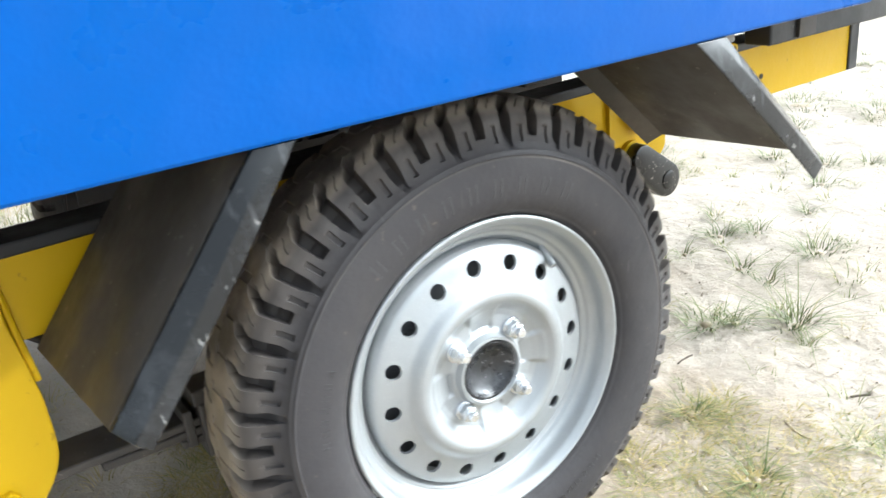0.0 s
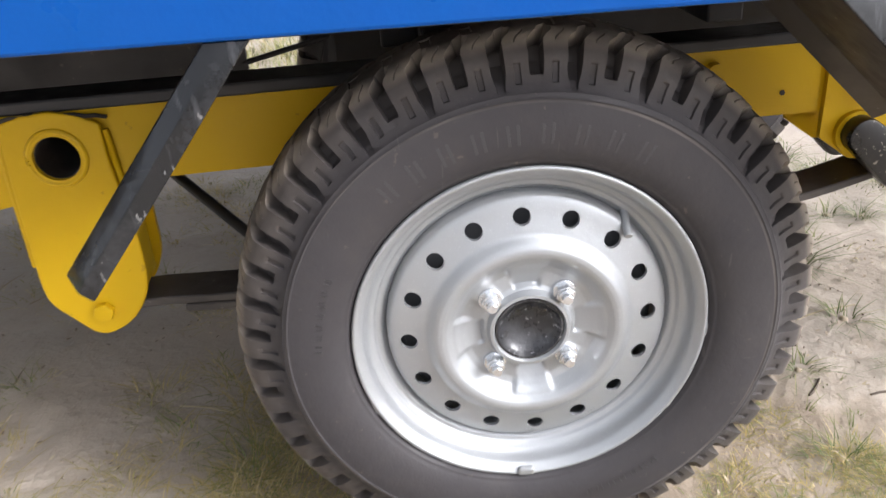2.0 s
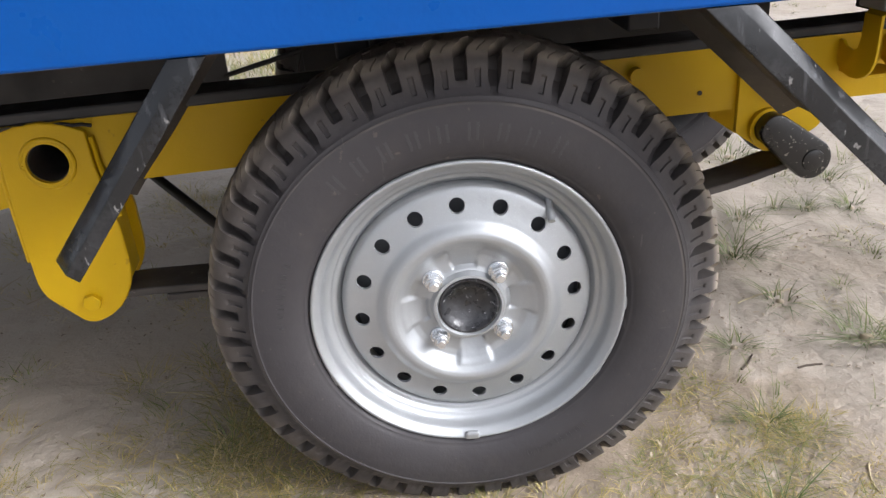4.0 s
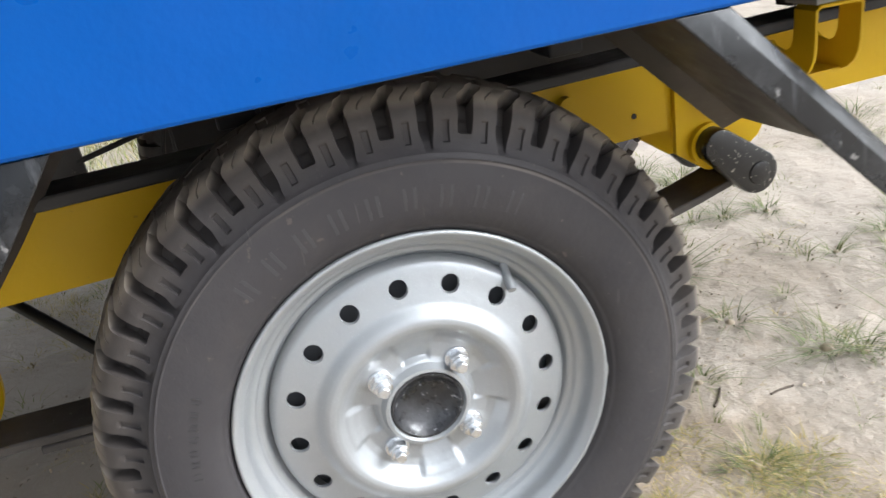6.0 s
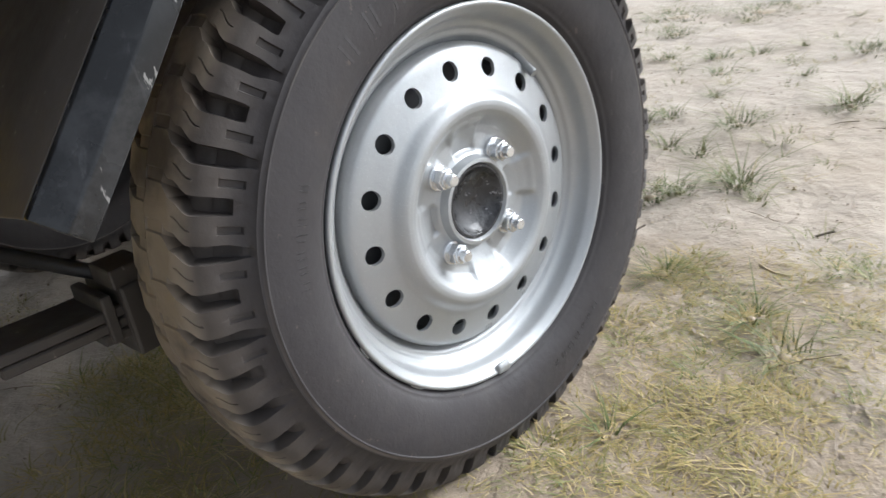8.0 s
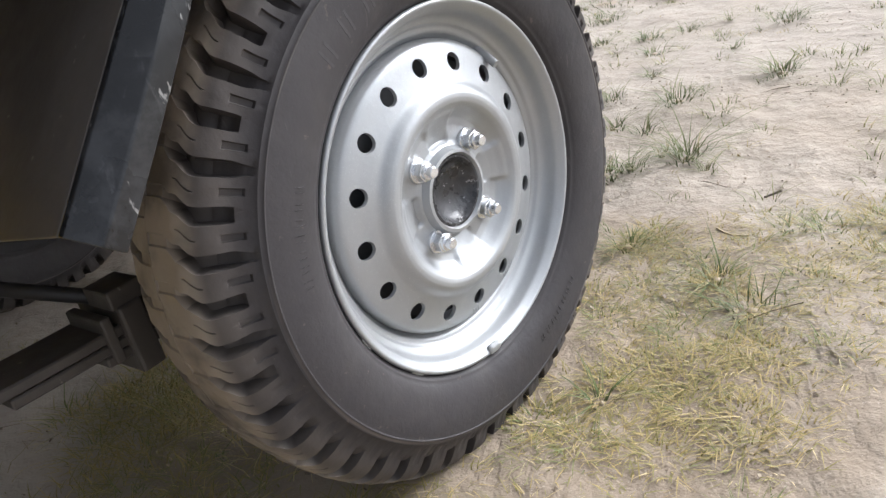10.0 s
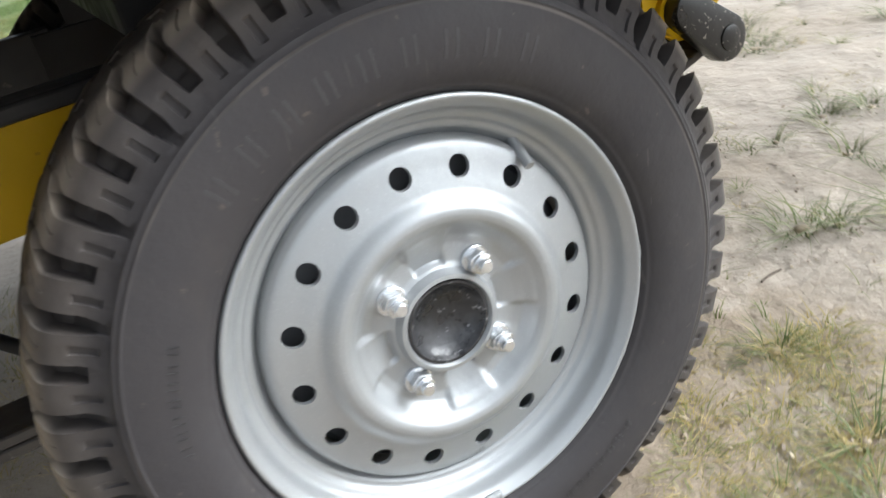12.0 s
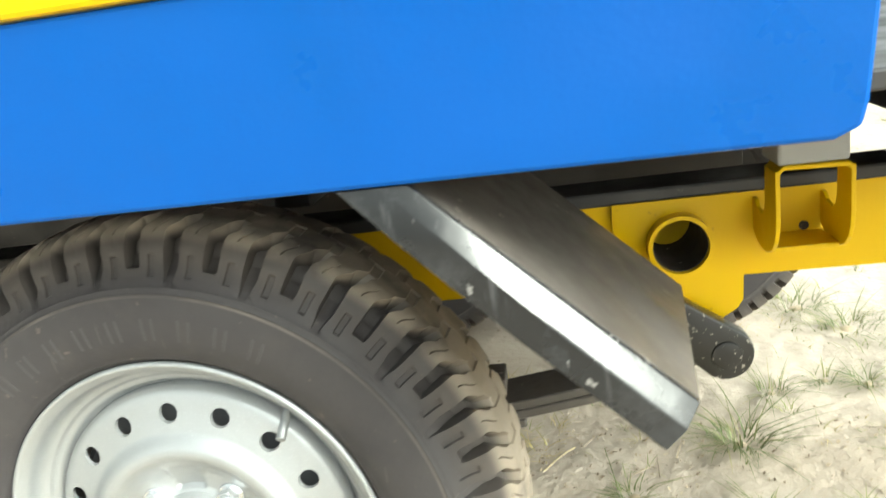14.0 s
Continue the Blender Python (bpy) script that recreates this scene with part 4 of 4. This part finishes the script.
    # thick straw-laced growth behind the tyre, thin growth elsewhere under the trailer: x, y, radius, clumps
    for x, y, r, count in ((-0.19, 0.47, 0.08, 26), (-0.19, 0.32, 0.08, 30), (-0.22, 0.20, 0.07, 26), (-0.13, 0.50, 0.07, 20), (-0.27, 0.38, 0.07, 20), (-0.25, 0.50, 0.08, 18), (-0.16, 0.41, 0.07, 24), (-0.30, 0.16, 0.06, 26),
                           (-0.29, 0.08, 0.06, 24), (-0.22, 0.03, 0.05, 22), (-0.33, 0.26, 0.05, 14), (-0.38, 0.36, 0.05, 10), (-0.34, 0.02, 0.05, 14), (-0.36, 0.13, 0.04, 8), (0.0, 0.35, 0.12, 24), (0.15, 0.60, 0.15, 24),
                           (-0.47, 0.31, 0.04, 5), (-0.44, 0.20, 0.03, 4), (-0.52, 0.14, 0.05, 7), (-0.60, 0.08, 0.05, 8), (-0.44, 0.05, 0.04, 6), (-0.72, 0.22, 0.06, 7), (-0.66, 0.36, 0.05, 3), (-0.40, 0.55, 0.08, 8), (-0.55, 1.12, 0.14, 24),
                           (-0.30, 0.80, 0.16, 20), (-0.75, 0.75, 0.14, 10), (-0.70, 0.10, 0.08, 8), (-0.62, 0.62, 0.10, 6), (-0.85, 1.00, 0.16, 14), (-0.62, 0.95, 0.14, 12), (-0.42, 0.90, 0.12, 12), (-0.95, 0.55, 0.14, 10), (-0.80, 0.35, 0.12, 8)):
        for _ in range(count):
            a, d = rng.uniform(0, 6.283), r * math.sqrt(rng.random())
            (dry if rng.random() < 0.78 else green).append((x + d * math.cos(a), y + d * math.sin(a), 0.032, rng.randint(14, 30), rng.uniform(0.010, 0.034), 1.8))
    for _ in range(330):                       # thin growth on the open ground
        x, y = rng.uniform(0.35, 3.4), rng.uniform(-1.2, 3.5)
        if noise.noise((x * 1.7, y * 1.7, 8.0)) < 0.0:
            continue
        green.append((x, y, rng.uniform(0.010, 0.040), rng.randint(6, 26), rng.uniform(0.014, 0.036), 1.6))
    for _ in range(170):                       # small separate tufts on the bare sand
        x, y = rng.uniform(0.62, 3.0), rng.uniform(-0.3, 2.8)
        green.append((x, y, rng.uniform(0.012, 0.028), rng.randint(14, 30), rng.uniform(0.020, 0.042), 1.9))
    for _ in range(800):                       # seedlings and worn patches close by
        x, y = rng.uniform(0.30, 2.0), rng.uniform(-0.35, 1.9)
        if noise.noise((x * 4.0, y * 4.0, 2.0)) < 0.05:
            continue
        (green if rng.random() < 0.6 else dry).append((x, y, rng.uniform(0.006, 0.022), rng.randint(3, 12), rng.uniform(0.008, 0.026), 1.7))
    for _ in range(1900):                      # weeds on the far side of the trailer
        x, y = rng.uniform(-4.0, 0.3), 2.0 + 9.0 * rng.random() ** 1.5
        if noise.noise((x * 1.3, y * 1.3, 6.0)) < -0.35:
            continue
        (green if rng.random() < 0.7 else dry).append((x, y, 0.11, 34, rng.uniform(0.05, 0.12), 1.2))
    for _ in range(900):                       # meadow beyond
        x, y = rng.uniform(-7, 10), rng.uniform(2.2, 17)
        if y < 7 and noise.noise((x * 0.7, y * 0.7, 5.0)) < 0.05:
            continue
        green.append((x, y, 0.14, 30, rng.uniform(0.05, 0.11), 1.1))
    return green, dry, tufts


GREEN, DRY, TUFTS = scatter()
for k, clump in enumerate(TUFTS):
    size = "small tuft of short" if clump[4] < 0.05 else "spreading tuft of"
    x, y, s, c, h, lean = clump
    crown = lathe([(0.0001, 0.0035), (s * 0.12, 0.0030), (s * 0.25, 0.0016), (s * 0.34, -0.004)], 10)
    crown.transform(Matrix.Translation((x, y, ground_height(x, y))) @ pose(0, 0, 0, 90))
    tuft = tagged(part("grass_tuft", crown, LITTER, None, "", 60), size + " green and straw-coloured grass on sand", "grass", group="grass tufts on the sand")
    leaves = blades("foliage", [(x, y, s * 0.8, int(c * 1.0), h, lean), (x, y, s * 1.6, int(c * 0.6), h * 0.6, 1.9), (x, y, s * 0.9, 8, h * 1.2, 1.9)], GRASS_TUFT, "", "stuff", "", k)
    leaves.parent = tuft
blades("meadow_grass", GREEN, GRASS_GREEN, "sparse green grass tufts on dry sand")
rng = random.Random(31)
blades("lawn", [(rng.uniform(-5.0, 2.0), rng.uniform(5.5, 15.0), 0.20, 46, rng.uniform(0.05, 0.10), 1.0) for _ in range(1800)], LAWN, "fresh green lawn well beyond the trailer")
blades("dry_grass", DRY, GRASS_DRY, "short yellowed grass round the tyre")


def litter():
    rng = random.Random(12)
    verts, faces = [], []
    for _ in range(6000):
        x, y = (rng.uniform(-1.2, 2.2), rng.uniform(-0.7, 2.0)) if rng.random() < 0.7 else (rng.uniform(0.0, 1.2), rng.uniform(-0.3, 0.6))
        if noise.noise((x * 3, y * 3, 1.0)) < -0.15:
            continue
        a = rng.uniform(0, math.pi)
        long = rng.uniform(0.001, 0.0055) if rng.random() < 0.94 else rng.uniform(0.012, 0.045)
        wide = rng.uniform(0.0004, 0.0009) if long > 0.009 else rng.uniform(0.0006, 0.0018)
        dx, dy = math.cos(a) * long, math.sin(a) * long
        ex, ey = -math.sin(a) * wide, math.cos(a) * wide
        z = ground_height(x, y) + 0.0015
        b = len(verts)
        lift = rng.uniform(0, 0.004)
        verts += [(x - dx - ex, y - dy - ey, z), (x - dx + ex, y - dy + ey, z + lift * 0.4), (x + ex, y + ey, z + lift), (x - ex, y - ey, z + 0.6 * lift), (x + dx, y + dy, z + 0.2 * lift)]
        faces += [(b, b + 3, b + 2, b + 1), (b + 3, b + 4, b + 2)]
    me = bpy.data.meshes.new("leaf_litter")
    me.from_pydata(verts, [], faces)
    return tagged(finish(new("leaf_litter", me), LITTER), "dry leaf scraps and straw strewn on the sand", "litter", kind="stuff")


litter()


# ---- loose straws and twigs on the ground ----
STRAW = Mat("dry_straw", (0.46, 0.38, 0.24), 0.7)
STRAW = STRAW.mix(STRAW.ramp(STRAW.noise(40.0, 4), 0.4, 0.7, 0.0, 0.6), (0.30, 0.23, 0.13)).m
TWIG = Mat("dark_twig", (0.10, 0.075, 0.055), 0.8)
TWIG = TWIG.bump(TWIG.noise(300.0, 4), 0.0008).m


def stalk(name, x, y, turn, long, thick, mat, label):
    """A slightly bent stem lying on the ground."""
    rng = random.Random(int(x * 1000) + int(y * 3000))
    a, bend = radians(turn), rng.uniform(-0.06, 0.06) * long
    pts = []
    for i in range(9):
        u = i / 8 - 0.5
        px = x + u * long * math.cos(a) - bend * (1 - 4 * u * u) * math.sin(a)
        py = y + u * long * math.sin(a) + bend * (1 - 4 * u * u) * math.cos(a)
        pts.append((px, py, ground_height(px, py) + thick * (0.8 + 0.5 * rng.random())))
    ob = part(name, tube(pts, thick, 6), mat, None, "", 60)
    return tagged(ob, label, name, group="stems on the sand")


for x, y, turn, long in ((-0.407, 0.274, -21.0, 0.098), (0.528, 0.371, 14.0, 0.108), (0.277, 0.505, 54.0, 0.078), (0.461, -0.064, -108.0, 0.054), (0.526, -0.127, 2.0, 0.062), (-0.696, 0.29, 77.0, 0.025), (0.512, -0.117, 14.0, 0.07)):
    stalk("straw", x, y, turn, long, 0.0011, STRAW, "pale dry straw lying on the sand")
for x, y, turn, long in ((0.419, 0.193, 48.0, 0.047), (0.604, -0.068, 145.0, 0.028), (0.505, 0.173, 4.0, 0.037)):
    stalk("twig", x, y, turn, long, 0.0016, TWIG, "dark thin twig lying on the sand")
